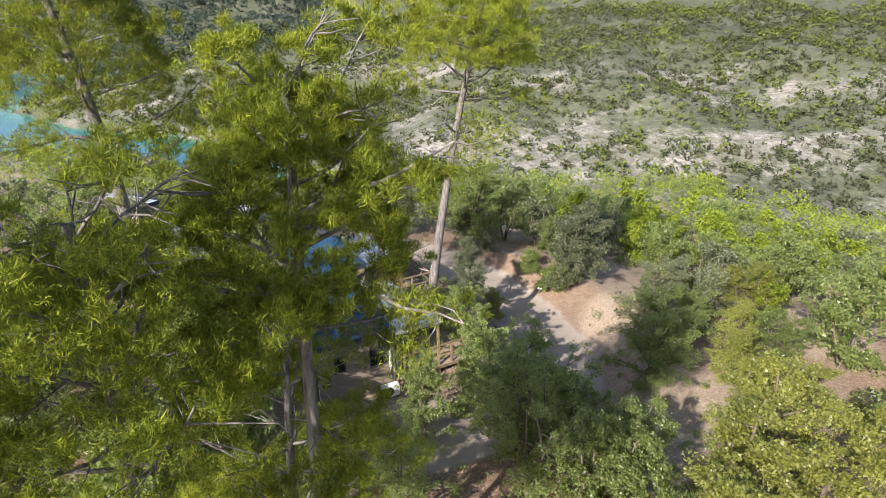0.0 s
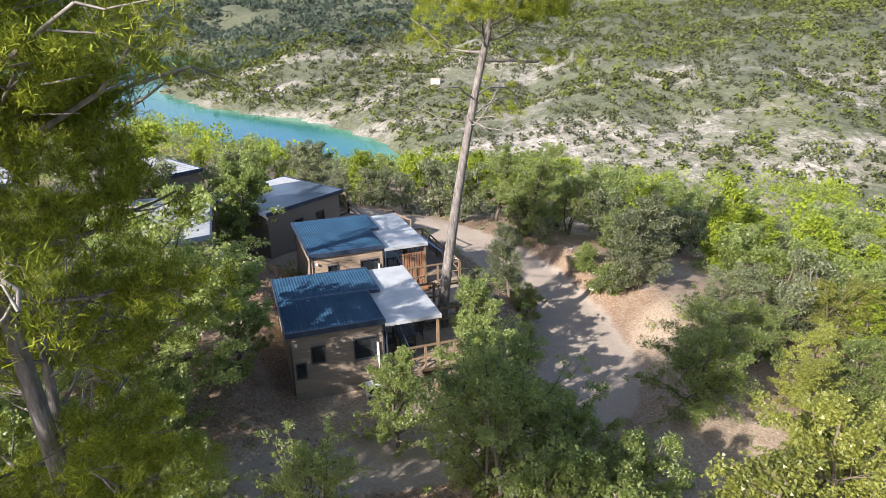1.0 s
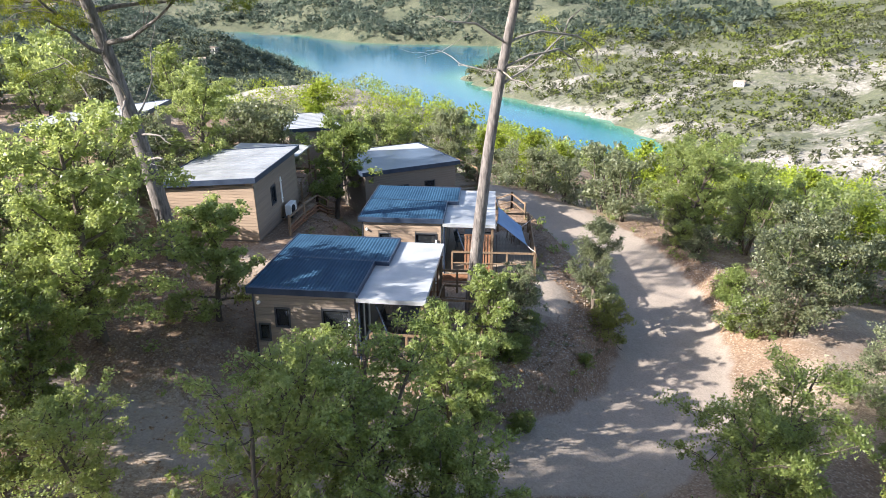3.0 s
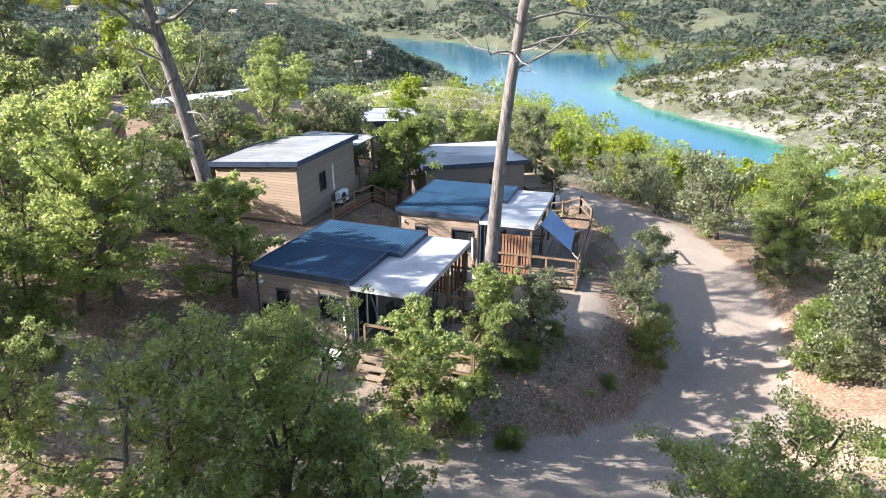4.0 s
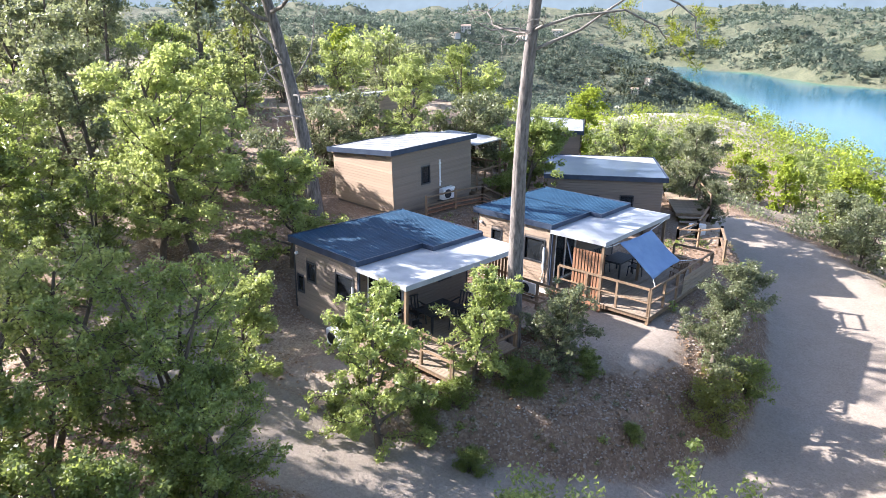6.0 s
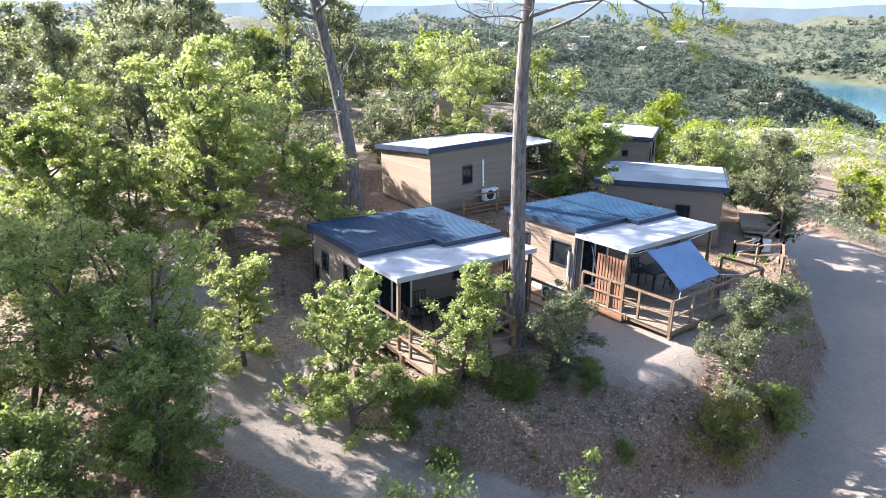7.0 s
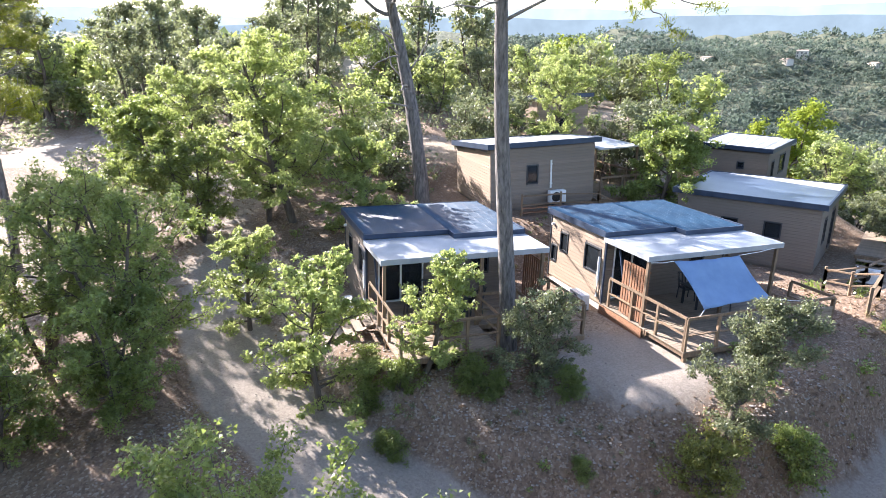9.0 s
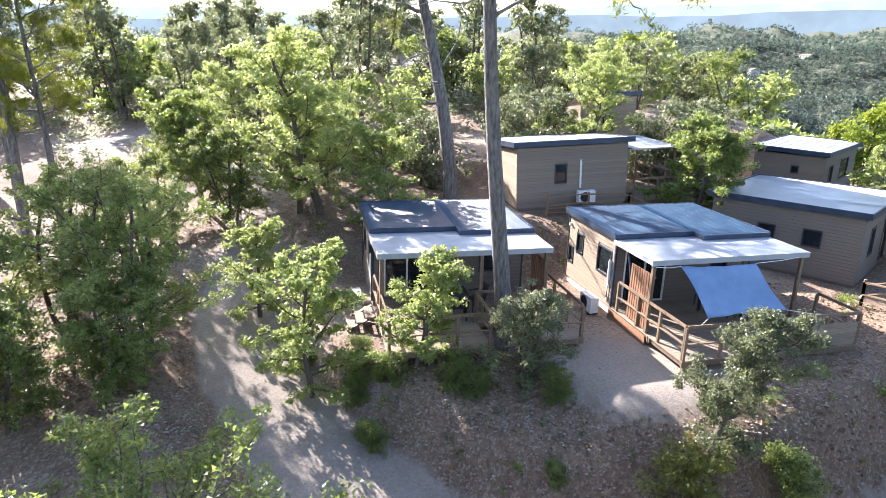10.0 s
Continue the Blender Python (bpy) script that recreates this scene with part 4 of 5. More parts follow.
    if dome:
        mid = pts[min(n, int(n * (clear + 0.45 * (1 - clear))))]
        for _ in range(clumps // 2):
            a, e = r.uniform(0, 6.283), math.asin(r.uniform(0.05, 1.0))
            k = r.uniform(0.86, 1.04)
            cs.append((mid.x + 0.74 * spread * k * math.cos(a) * math.cos(e), mid.y + 0.74 * spread * k * math.sin(a) * math.cos(e), mid.z + (h - mid.z) * k * math.sin(e)))
            rs.append(clump * r.uniform(0.5, 0.8))
    cs += [(q.x, q.y, q.z) for q, _ in tufts]
    rs += [k for _, k in tufts]
    return join(tubes), leaf_cloud(rng, cs, rs, per, needle, needle * 0.13, 0.85, -0.7, 0.6, 1.6), bare


def plant_tree(name, m, label, category, group, trunk, crown, bark, leaves, bare=()):
    t = thing(name, m, label, category, group)
    under("trunk", mesh_of("trunk", *trunk, bark, True), t)
    under("crown", quads_mesh("crown", crown, leaves), t)
    for b in bare:
        under("dead_limb", mesh_of("dead_limb", *b, M_DEAD, True), t, "bare grey dead limb")
    return t


def stand(x, y, turn=0.0, s=1.0, lift=0.0, sz=None):
    return Matrix.LocRotScale((x, y, height(x, y) + lift), Euler((0, 0, radians(turn))), (s, s, sz or s))


SPECIES = {  # kind: thing, group, leaves, shape
    "a": ("oak_tree", "downy oaks", M_OAK, dict(seed=11, h=6.2, spread=2.5, clumps=640, per=40, clump=0.29, leaf=0.120)),
    "b": ("oak_tree", "downy oaks", M_OAKLIT, dict(seed=12, h=6.4, spread=2.2, stems=3, clear=0.30, clumps=380, per=44, clump=0.24, leaf=0.086)),
    "c": ("oak_tree", "downy oaks", M_OAK, dict(seed=13, h=4.8, spread=2.0, stems=3, clear=0.10, clumps=520, per=42, clump=0.25, leaf=0.088)),
    "young": ("oak_tree", "downy oaks", M_OAKLIT, dict(seed=14, h=3.9, spread=1.7, clear=0.16, clumps=440, per=34, clump=0.17, leaf=0.084)),
    "thin": ("oak_tree", "downy oaks", M_OAKLIT, dict(seed=15, h=3.6, spread=1.35, clear=0.12, clumps=340, per=34, clump=0.16, leaf=0.080)),
    "slim": ("oak_tree", "downy oaks", M_HOLM, dict(seed=25, h=4.1, spread=1.15, clear=0.12, clumps=520, per=46, clump=0.19, leaf=0.060)),
    "big": ("oak_tree", "downy oaks", M_OAK, dict(seed=16, h=5.9, spread=2.55, stems=5, clear=0.10, clumps=640, per=46, clump=0.25, leaf=0.080)),
    "tall": ("oak_tree", "downy oaks", M_OAKLIT, dict(seed=17, h=7.8, spread=3.1, clear=0.2, clumps=640, per=42, clump=0.26, leaf=0.102)),
    "holm": ("holm_oak", "holm oaks", M_HOLM, dict(seed=18, h=4.8, spread=2.0, stems=3, clear=0.08, clumps=600, per=38, clump=0.27, leaf=0.095)),
    "holmb": ("holm_oak", "holm oaks", M_HOLM, dict(seed=19, h=3.1, spread=1.3, stems=3, clear=0.05, clumps=330, per=44, clump=0.19, leaf=0.070)),
    "bush": ("bush", "bushes", M_OAK, dict(seed=20, h=1.5, spread=0.9, stems=3, clear=0.02, clumps=110, per=66, clump=0.25, leaf=0.070, twigs=1)),
    "bushy": ("bush", "bushes", M_YELLOW, dict(seed=21, h=1.7, spread=1.15, stems=4, clear=0.02, clumps=110, per=60, clump=0.24, leaf=0.075, twigs=2)),
    "sun": ("oak_tree", "downy oaks", M_SUNNY, dict(seed=22, h=6.4, spread=2.6, stems=2, clear=0.10, clumps=640, per=44, clump=0.28, leaf=0.095)),
    "round": ("oak_tree", "downy oaks", M_OAK, dict(seed=23, h=4.6, spread=2.1, stems=3, clear=0.06, clumps=700, per=48, clump=0.24, leaf=0.068)),
    # plainer shapes for the belt of wood behind
    "wood_oak": ("oak_tree", "oaks of the wood", M_OAKLIT, dict(seed=31, h=5.6, spread=2.2, stems=2, clear=0.12, clumps=120, per=13, clump=0.62, leaf=0.36, twigs=1, plain_wood=True)),
    "wood_dark": ("oak_tree", "oaks of the wood", M_OAK, dict(seed=32, h=6.0, spread=2.4, stems=2, clear=0.12, clumps=130, per=13, clump=0.62, leaf=0.36, twigs=1, plain_wood=True)),
    "wood_holm": ("holm_oak", "holm oaks of the wood", M_HOLM, dict(seed=33, h=4.6, spread=2.1, stems=3, clear=0.05, clumps=120, per=13, clump=0.58, leaf=0.30, twigs=1, plain_wood=True)),
    "wood_tall": ("holm_oak", "holm oaks of the wood", M_HOLM, dict(seed=34, h=9.5, spread=2.6, stems=2, clear=0.15, clumps=190, per=13, clump=0.66, leaf=0.32, twigs=1, plain_wood=True)),
    "wood_pine": ("young_pine", "young pines of the wood", M_PINEFAR, dict(seed=35, h=5.4, spread=1.7, clear=0.10, clumps=110, per=13, clump=0.52, leaf=0.32, twigs=1, plain_wood=True)),
    "wood_oak_near": ("oak_tree", "oaks of the wood", M_OAKLIT, dict(seed=31, h=5.6, spread=2.2, stems=2, clear=0.12, clumps=120, per=32, clump=0.50, leaf=0.195, twigs=1, plain_wood=True)),
    "wood_dark_near": ("oak_tree", "oaks of the wood", M_OAK, dict(seed=32, h=6.0, spread=2.4, stems=2, clear=0.12, clumps=130, per=32, clump=0.50, leaf=0.195, twigs=1, plain_wood=True)),
    "wood_holm_near": ("holm_oak", "holm oaks of the wood", M_HOLM, dict(seed=33, h=4.6, spread=2.1, stems=3, clear=0.05, clumps=120, per=34, clump=0.46, leaf=0.17, twigs=1, plain_wood=True)),
    "wood_tall_near": ("holm_oak", "holm oaks of the wood", M_HOLM, dict(seed=34, h=9.5, spread=2.6, stems=2, clear=0.15, clumps=190, per=40, clump=0.53, leaf=0.18, twigs=1, plain_wood=True)),
    "wood_pine_near": ("young_pine", "young pines of the wood", M_PINEFAR, dict(seed=35, h=5.4, spread=1.7, clear=0.10, clumps=110, per=42, clump=0.42, leaf=0.17, twigs=1, plain_wood=True)),
}
FIRST = {}


def tree(kind, x, y, turn, s=1.0, label="", sz=None):
    name, group, leaves, shape = SPECIES[kind]
    m = stand(x, y, turn)
    if kind in FIRST:
        t = copy_thing(FIRST[kind], m)
        tagged(t, label)
    else:
        tr, cr = oak_parts(**shape)
        t = plant_tree(name, m, label, "bush" if name == "bush" else "tree", group, tr, cr, M_BARK, leaves)
        FIRST[kind] = t
    t.scale = (s, s, sz or s)
    return t


def pine(seed, x, y, turn, label, **k):
    tr, cr, dead = pine_parts(seed, **k)
    return plant_tree("pine_tree", stand(x, y, turn), label, "tree", "tall pines", tr, cr, M_PINEBARK, M_PINE, dead)


pine(1, 1.5, 31.28, 4, "tall pine with pale bare leaning trunk beside lodge deck", h=17.6, clear=0.70, spread=3.9, bend=0.175, girth=1.12, clumps=1700, per=64, needle=0.15, clump=0.34, dome=True, dead=4, dead_at=(0.84, 1.0),
     arms=((0.545, [(0.5, 1.2, 0.55), (1.0, 2.5, 1.5), (1.3, 3.2, 2.3)], 0), (0.575, [(0.4, 1.0, 0.35), (0.9, 2.2, 0.5), (1.2, 3.0, 0.1), (1.35, 3.4, -0.4)], 1), (0.62, [(0.5, 1.3, 0.3), (1.1, 2.8, 0.1), (1.5, 3.8, -0.5), (1.55, 3.9, -1.0)], 1), (0.62, [(-0.5, -1.0, 0.6), (-0.9, -2.0, 0.7)], 0)))
pine(2, -9.75, 25.6, 262, "leaning pine with dark bare trunk behind lodge", h=16.0, clear=0.52, spread=3.9, bend=0.208, girth=1.72, dome=True, arms=((0.381, [(-0.7, -0.1, 0.9), (-1.1, -0.2, 2.0), (-1.4, -0.2, 3.2)], 0), (0.471, [(0.9, 0.2, 0.5), (1.7, 0.3, 0.9), (2.4, 0.3, 0.7)], 1)), clumps=1900, per=64, needle=0.15, clump=0.36, dead=6, dead_at=(0.55, 1.0))
pine(3, 1.05, 10.85, 0, "spreading pine with dense yellow-green needle tufts", h=15.0, clear=0.72, spread=2.4, bend=0.0, clumps=1350, per=120, clump=0.26, dead=5, dead_at=(0.5, 1.0), dome=True,
     arms=((0.79, [(1.0, -0.7, 0.2), (1.9, -1.5, 0.2), (2.7, -2.1, 0.3)], 1.5), (0.82, [(1.2, 0.0, 0.7), (2.3, 0.1, 1.5)], 1.7), (0.84, [(1.1, 0.7, 0.5), (2.2, 1.2, 0.9)], 1.7), (0.86, [(1.2, -0.5, 0.6), (2.0, -0.7, 1.0), (2.5, -0.7, 1.3)], 1.7), (0.80, [(-1.2, 0.6, 0.3), (-2.3, 1.2, 0.5)], 1.6)))
pine(4, 0.3, 12.05, 300, "lower pine with yellow-green tufts and dead branches", h=10.3, clear=0.50, spread=2.7, bend=0.0, girth=1.25, clumps=1050, per=110, clump=0.30, dead=14, dead_at=(1.0, 1.7))
pine(5, -1.0, 8.1, 295, "spreading pine with dense dark needle tufts", h=13.2, clear=0.72, spread=2.3, bend=0.0, clumps=850, per=115, clump=0.27, dome=True, dead=2, dead_at=(0.6, 1.0))
# Out of view, added to shade the lower tufts of the nearer pines.
pine(6, -4.2, 1.5, 80, "unseen tall pine added to shade the nearer pines", h=18.6, clear=0.62, spread=3.4, bend=0.03, clumps=900, per=40, needle=0.20, clump=0.40, dead=4)

for kind, x, y, turn, s, label in (
        ("young", 4.5, 26.3, 20, 1.22, "young oak with bright green leaves on leaf-strewn slope"), ("thin", 3.55, 29.15, 80, 1.12, "slender young oak in front of lodge deck"),
        ("holmb", 2.8, 32.0, 30, 1.0, "grey-green holm oak beside gravel parking patch"), ("slim", 4.0, 37.1, 140, 1.12, "slender young oak on slope above gravel track"),
        ("bushy", 4.7, 36.6, 0, 1.0, "low bush with yellowing leaves on stony slope"), ("bush", 3.5, 38.9, 70, 0.95, "dark low bush on stony slope"),
        ("tall", -5.9, 20.7, 10, 1.08, "broad bright green oak on brown leaf litter"), ("tall", -6.1, 19.4, 90, 0.78, "bright green oak on brown leaf litter"), ("b", -9.2, 18.9, 90, 0.8, "bright green oak on brown leaf litter"), ("tall", -7.7, 15.0, 250, 0.84, "bright green oak on brown leaf litter"), ("wood_tall_near", -9.6, 16.6, 30, 0.88, "tall dark holm oak behind bright oaks"), ("wood_tall_near", -13.8, 8.0, 130, 0.85, "tall dark holm oak beside clearing"), ("wood_holm_near", -11.1, 23.4, 60, 0.85, "grey-green holm oak beside leaning pine"),
        ("young", -4.8, 24.3, 200, 1.3, "small oak with thin trunk beside lodge"), ("young", 2.0, 22.8, 310, 0.95, "small oak with slender leaning trunk beside gravel path"),
        ("big", 5.5, 21.3, 0, 1.0, "large dark many-stemmed oak overhanging gravel path"), ("round", 12.7, 29.4, 60, 1.15, "round oak beside the gravel track"),
        ("c", 7.9, 18.2, 70, 1.0, "dark leafy oak below gravel path"), ("b", 6.0, 18.6, 150, 0.98, "bright many-stemmed oak beside gravel path"), ("c", -3.6, 17.6, 20, 1.0, "leafy oak beside gravel path"), ("a", -4.9, 15.0, 70, 0.95, "leafy oak on brown leaf litter"), ("c", 7.6, 22.3, 250, 0.8, "low dark oak beside gravel path"),
        ("tall", 3.2, 50.2, 0, 0.95, "broad leafy oak on the bank of gravel track"), ("tall", 0.6, 54.2, 80, 0.8, "leafy oak on the bank of gravel track"), ("bush", 9.1, 41.4, 40, 1.4, "dark bush beside gravel track"), ("bush", 8.0, 43.9, 130, 1.15, "dark bush beside gravel track"),
        ("holm", 11.2, 41.6, 100, 1.2, "grey-green holm oak at edge of clearing"), ("sun", 16.2, 20.6, 90, 1.12, "broad oak with yellowish green leaves"),
        ("sun", 11.1, 15.9, 200, 1.12, "round oak with yellowish green leaves below the slope"), ("wood_dark_near", 17.4, 45.2, 40, 0.75, "leafy oak at edge of clearing"), ("wood_holm_near", 20.2, 42.2, 10, 0.9, "grey-green holm oak beside dead tree"), ("wood_oak_near", 22.4, 44.0, 90, 0.85, "leafy oak at edge of clearing"), ("sun", 20.6, 38.4, 160, 0.7, "yellowish oak below the clearing"), ("wood_holm_near", 9.0, 50.5, 30, 0.9, "grey-green holm oak at edge of clearing"),
        ("wood_oak_near", 5.6, 55.0, 120, 0.9, "leafy oak among bushes"), ("holmb", 3.3, 49.6, 60, 1.0, "small holm oak beside gravel track"),
        ("a", -11.9, 36.5, 200, 1.0, "dark leafy oak between the chalets"),
        ("tall", -15.9, 30.5, 140, 0.92, "leafy oak rising behind chalet"), ("wood_holm_near", -19.0, 26.0, 40, 0.8, "grey-green holm oak before pale chalet"), ("wood_holm_near", -17.6, 28.6, 300, 0.75, "grey-green holm oak before pale chalet"), ("wood_holm_near", -16.6, 36.9, 200, 0.95, "grey-green holm oak before taupe chalet"), ("wood_holm_near", -18.6, 36.4, 20, 0.95, "grey-green holm oak before taupe chalet"), ("wood_holm_near", -17.6, 34.0, 120, 0.85, "grey-green holm oak behind chalet"), ("wood_holm_near", -16.4, 26.4, 70, 0.78, "grey-green holm oak behind chalet"), ("wood_holm_near", -15.2, 28.4, 200, 0.65, "grey-green holm oak behind chalet"),
        ("holm", -12.6, 46.9, 20, 1.08, "grey-green holm oak beside taupe chalet"), ("holmb", -9.4, 46.4, 80, 0.8, "small holm oak on bank of gravel track"), ("wood_holm_near", -17.6, 46.2, 160, 0.9, "grey-green holm oak beside taupe chalet"),
        ("wood_holm_near", -7.4, 55.0, 10, 0.8, "grey-green holm oak beyond gravel track"), ("wood_holm_near", -4.4, 55.2, 50, 1.2, "small holm oak beyond gravel track"), ("wood_holm_near", -10.6, 56.8, 90, 0.85, "grey-green holm oak beyond gravel track"),
        ("wood_holm_near", -1.8, 53.6, 130, 1.1, "small holm oak beyond gravel track"), ("holmb", 4.9, 47.6, 10, 0.75, "small holm oak beside gravel track"), ("wood_oak_near", 17.6, 44.6, 30, 0.85, "broad oak with yellowish leaves at edge of clearing"),
        ("c", 9.8, 46.6, 150, 0.75, "round oak at edge of clearing"), ("wood_holm_near", 12.4, 49.4, 210, 0.9, "grey-green holm oak at edge of clearing"), ("b", 6.4, 52.4, 10, 0.8, "bright oak on the bank of gravel track"),
        ("sun", 17.2, 30.2, 20, 0.72, "yellowish oak below the clearing"), ("c", 19.8, 32.0, 70, 0.9, "dark leafy oak below the clearing"), ("sun", 16.8, 25.6, 140, 0.78, "yellowish oak below the clearing"), ("c", 16.2, 34.4, 200, 0.7, "low dark oak below the clearing"), ("holm", 15.4, 37.4, 50, 0.8, "grey-green holm oak at edge of clearing"), ("c", 9.6, 20.6, 120, 0.85, "dark leafy oak below gravel path"), ("c", 9.4, 16.2, 310, 0.85, "dark leafy oak below the slope"), ("c", -1.4, 15.6, 40, 0.9, "leafy oak beneath pines"), ("b", 1.2, 16.9, 10, 0.7, "small bright oak beside gravel path"), ("bush", 4.25, 27.6, 30, 0.62, "low bush on leaf-strewn slope"), ("bush", 4.1, 28.5, 130, 0.75, "low bush below lodge deck"), ("bush", 3.9, 30.6, 230, 0.7, "low bush below lodge deck"), ("bush", 3.3, 25.3, 330, 0.5, "low bush beside gravel path"), ("bush", 3.1, 33.2, 0, 0.6, "dark low bush below gravel patch"), ("bush", 5.6, 28.6, 100, 0.6, "low bush on leaf-strewn slope"), ("bush", 4.0, 31.2, 200, 0.6, "low bush below lodge deck"), ("bush", 5.4, 33.6, 50, 0.4, "low bush with yellowing leaves on stony slope"), ("bush", 3.4, 27.4, 300, 0.6, "low bush at foot of young oak")):
    tree(kind, x, y, turn, s, label)


def dead_tree(x, y):
    """A bare grey snag."""
    r = random.Random(3)
    t = thing("dead_tree", stand(x, y), "bare pale grey dead tree with forked limbs", "tree")
    tp, tr = limb(r, (0, 0, -0.2), (0.1, 0, 1), 2.2, 0.10, 0.06, 6, 0.12)
    under("trunk", mesh_of("trunk", *tube(tp, tr, 7), M_DEAD, True), t)
    for k in range(7):
        a = k * 2.4
        bp, br = limb(r, tp[r.randint(3, 6)], (math.cos(a), math.sin(a), 1.1), r.uniform(1.1, 2.0), 0.05, 0.010, 7, 0.25, 0.05)
        one = [tube(bp, br, 5)]
        for _ in range(3):
            cp, cr = limb(r, bp[r.randint(3, 6)], (r.uniform(-1, 1), r.uniform(-1, 1), 0.5), 0.7, 0.016, 0.004, 4, 0.3)
            one.append(tube(cp, cr, 4))
        under("dead_limb", mesh_of("dead_limb", *join(one), M_DEAD, True), t)


dead_tree(19.2, 40.6)

# ---- woods round about ----
CLEARINGS = [(13.5, 45.5, 3.4), (15.5, 40.5, 2.6), (5.6, 50.6, 1.2), (-14, 1.5, 4.2), (-7, 9, 3.0), (-24, 19, 3.5), (-20, 41, 4.8), (-22.5, 28.5, 5.5), (-13, 31, 4.6), (-10, 33.5, 2.5), (-11.5, 42, 5.2), (-8, 46, 2.0), (-19, 23, 3.0)]


def clear_of(x, y, gap=0.9):
    d, (_, w) = along(np.array([x]), np.array([y]), ROAD)
    if d[0] < w[0] + gap or any(math.hypot(x - a, y - b) < r for a, b, r in CLEARINGS):
        return False
    if -8.5 < x < 18.5 and 6 < y < 47:
        return False
    if -9 < x < 14 and y < 14 and y > -12:
        return False
    return True


def woods():
    r = random.Random(5)
    spots = []
    tries = 0
    while len(spots) < 285 and tries < 9000:
        tries += 1
        x, y = (r.uniform(14, 42), r.uniform(36, 74)) if len(spots) < 52 else (r.uniform(-62, 42), r.uniform(-22, 92))
        if math.hypot(x + 4, y - 32) > 64 or not clear_of(x, y):
            continue
        if any((x - a) ** 2 + (y - b) ** 2 < 6.0 for a, b in spots):
            continue
        spots.append((x, y))
    for x, y in spots:
        b = math.degrees(math.atan2(-(x + 8), y - 26))
        lake = -60 < b < 55 and math.hypot(x + 8, y - 26) > 33
        k = r.random()
        if lake:
            kind = "wood_holm" if x < -9 and y < 68 and k < 0.75 else "wood_pine" if k < 0.60 else "wood_holm" if k < 0.8 else "wood_oak"
        elif x < -12 and y < 24:
            kind = "wood_tall" if k < 0.45 else "wood_dark" if k < 0.65 else "wood_oak"
        else:
            kind = "wood_holm" if k < 0.42 else "wood_oak" if k < 0.72 else "wood_dark" if k < 0.85 else "wood_pine"
        near = "_near" if math.hypot(x - 5, y - 30) < 40 else ""
        s = r.uniform(0.72, 1.12)
        tree(kind + near, x, y, r.uniform(0, 360), s, {"wood_pine": "young bright green pine on the slope above the lake", "wood_holm": "grey-green holm oak in the wood",
             "wood_oak": "light green oak in the wood", "wood_dark": "dark green oak in the wood", "wood_tall": "tall dark holm oak in the wood"}[kind], s * r.uniform(0.85, 1.15))


woods()


def cover(name, label, material, count, seed, region, keep, size, quads, leaf, stretch=1.0, grow=0.0):
    """Woodland too far off to count: small leafy crowns, all in one mesh."""
    rng = np.random.RandomState(seed)
    x, y = region(rng, count)
    z, _, _, _ = land(x, y)
    ok = keep(x, y, z, rng)
    x, y, z = x[ok], y[ok], z[ok]
    n = len(x)
    s = size * rng.uniform(0.55, 1.35, n) * (1 + grow * np.hypot(x, y) / 1000)
    base = leaf_cloud(rng, [(0, 0, 0)], [1.0], quads * 5, leaf, leaf * 0.75, 0.95 * stretch, 0, 0.25).reshape(5, quads, 3, 3)
    pick = base[rng.randint(0, len(base), n)]
    a = rng.uniform(0, 6.283, n)
    c, d = np.cos(a)[:, None, None], np.sin(a)[:, None, None]
    px, py = pick[..., 0] * c - pick[..., 1] * d, pick[..., 0] * d + pick[..., 1] * c
    q = np.stack([px, py, pick[..., 2]], -1) * s[:, None, None, None]
    q += np.stack([x, y, z + s * 0.75 * stretch], -1)[:, None, None, :]
    me = quads_mesh(name, q.reshape(-1, 3, 3), material)
    tagged(new(name, me), label, "woodland", kind="stuff")


def ring(r0, r1, b0, b1):
    def f(rng, n):
        r = np.sqrt(rng.uniform(r0 * r0, r1 * r1, n))
        b = np.radians(rng.uniform(b0, b1, n))
        return -8 - r * np.sin(b), 28 + r * np.cos(b)
    return f


def dry(x, y, z, rng):
    return z > LAKE_Z + 1.5


cover("nearer_pine_wood", "dense bright green pine wood on the slope above the lake", M_PINEFAR, 620, 49, ring(62, 125, -75, 62), lambda x, y, z, g: dry(x, y, z, g) & (g.uniform(0, 1, len(x)) < 0.62 + 0.5 * wave(x, y, 55, 21)), 2.0, 240, 0.165, 1.1)
cover("pine_wood", "dense bright green pine wood on the slope above the lake", M_PINEFAR, 1500, 41, ring(125, 330, -75, 62), lambda x, y, z, g: dry(x, y, z, g) & (g.uniform(0, 1, len(x)) < 0.62 + 0.5 * wave(x, y, 55, 21)), 2.2, 80, 0.34, 1.15)
cover("nearer_oak_wood", "grey-green oak wood on the hillside", M_HOLM, 560, 50, ring(62, 120, -100, 125), lambda x, y, z, g: dry(x, y, z, g) & (g.uniform(0, 1, len(x)) > 0.45 + 0.5 * wave(x, y, 55, 21)), 1.9, 220, 0.145, 0.95)
cover("oak_wood", "grey-green oak wood on the hillside", M_HOLM, 1300, 42, ring(120, 330, -100, 125), lambda x, y, z, g: dry(x, y, z, g) & (g.uniform(0, 1, len(x)) > 0.45 + 0.5 * wave(x, y, 55, 21)), 2.0, 72, 0.34, 0.95)
cover("back_wood", "dark oak wood on the hilltop", M_OAK, 700, 43, ring(66, 170, 70, 250), lambda x, y, z, g: g.uniform(0, 1, len(x)) < 0.8, 2.6, 70, 0.55, 1.2)
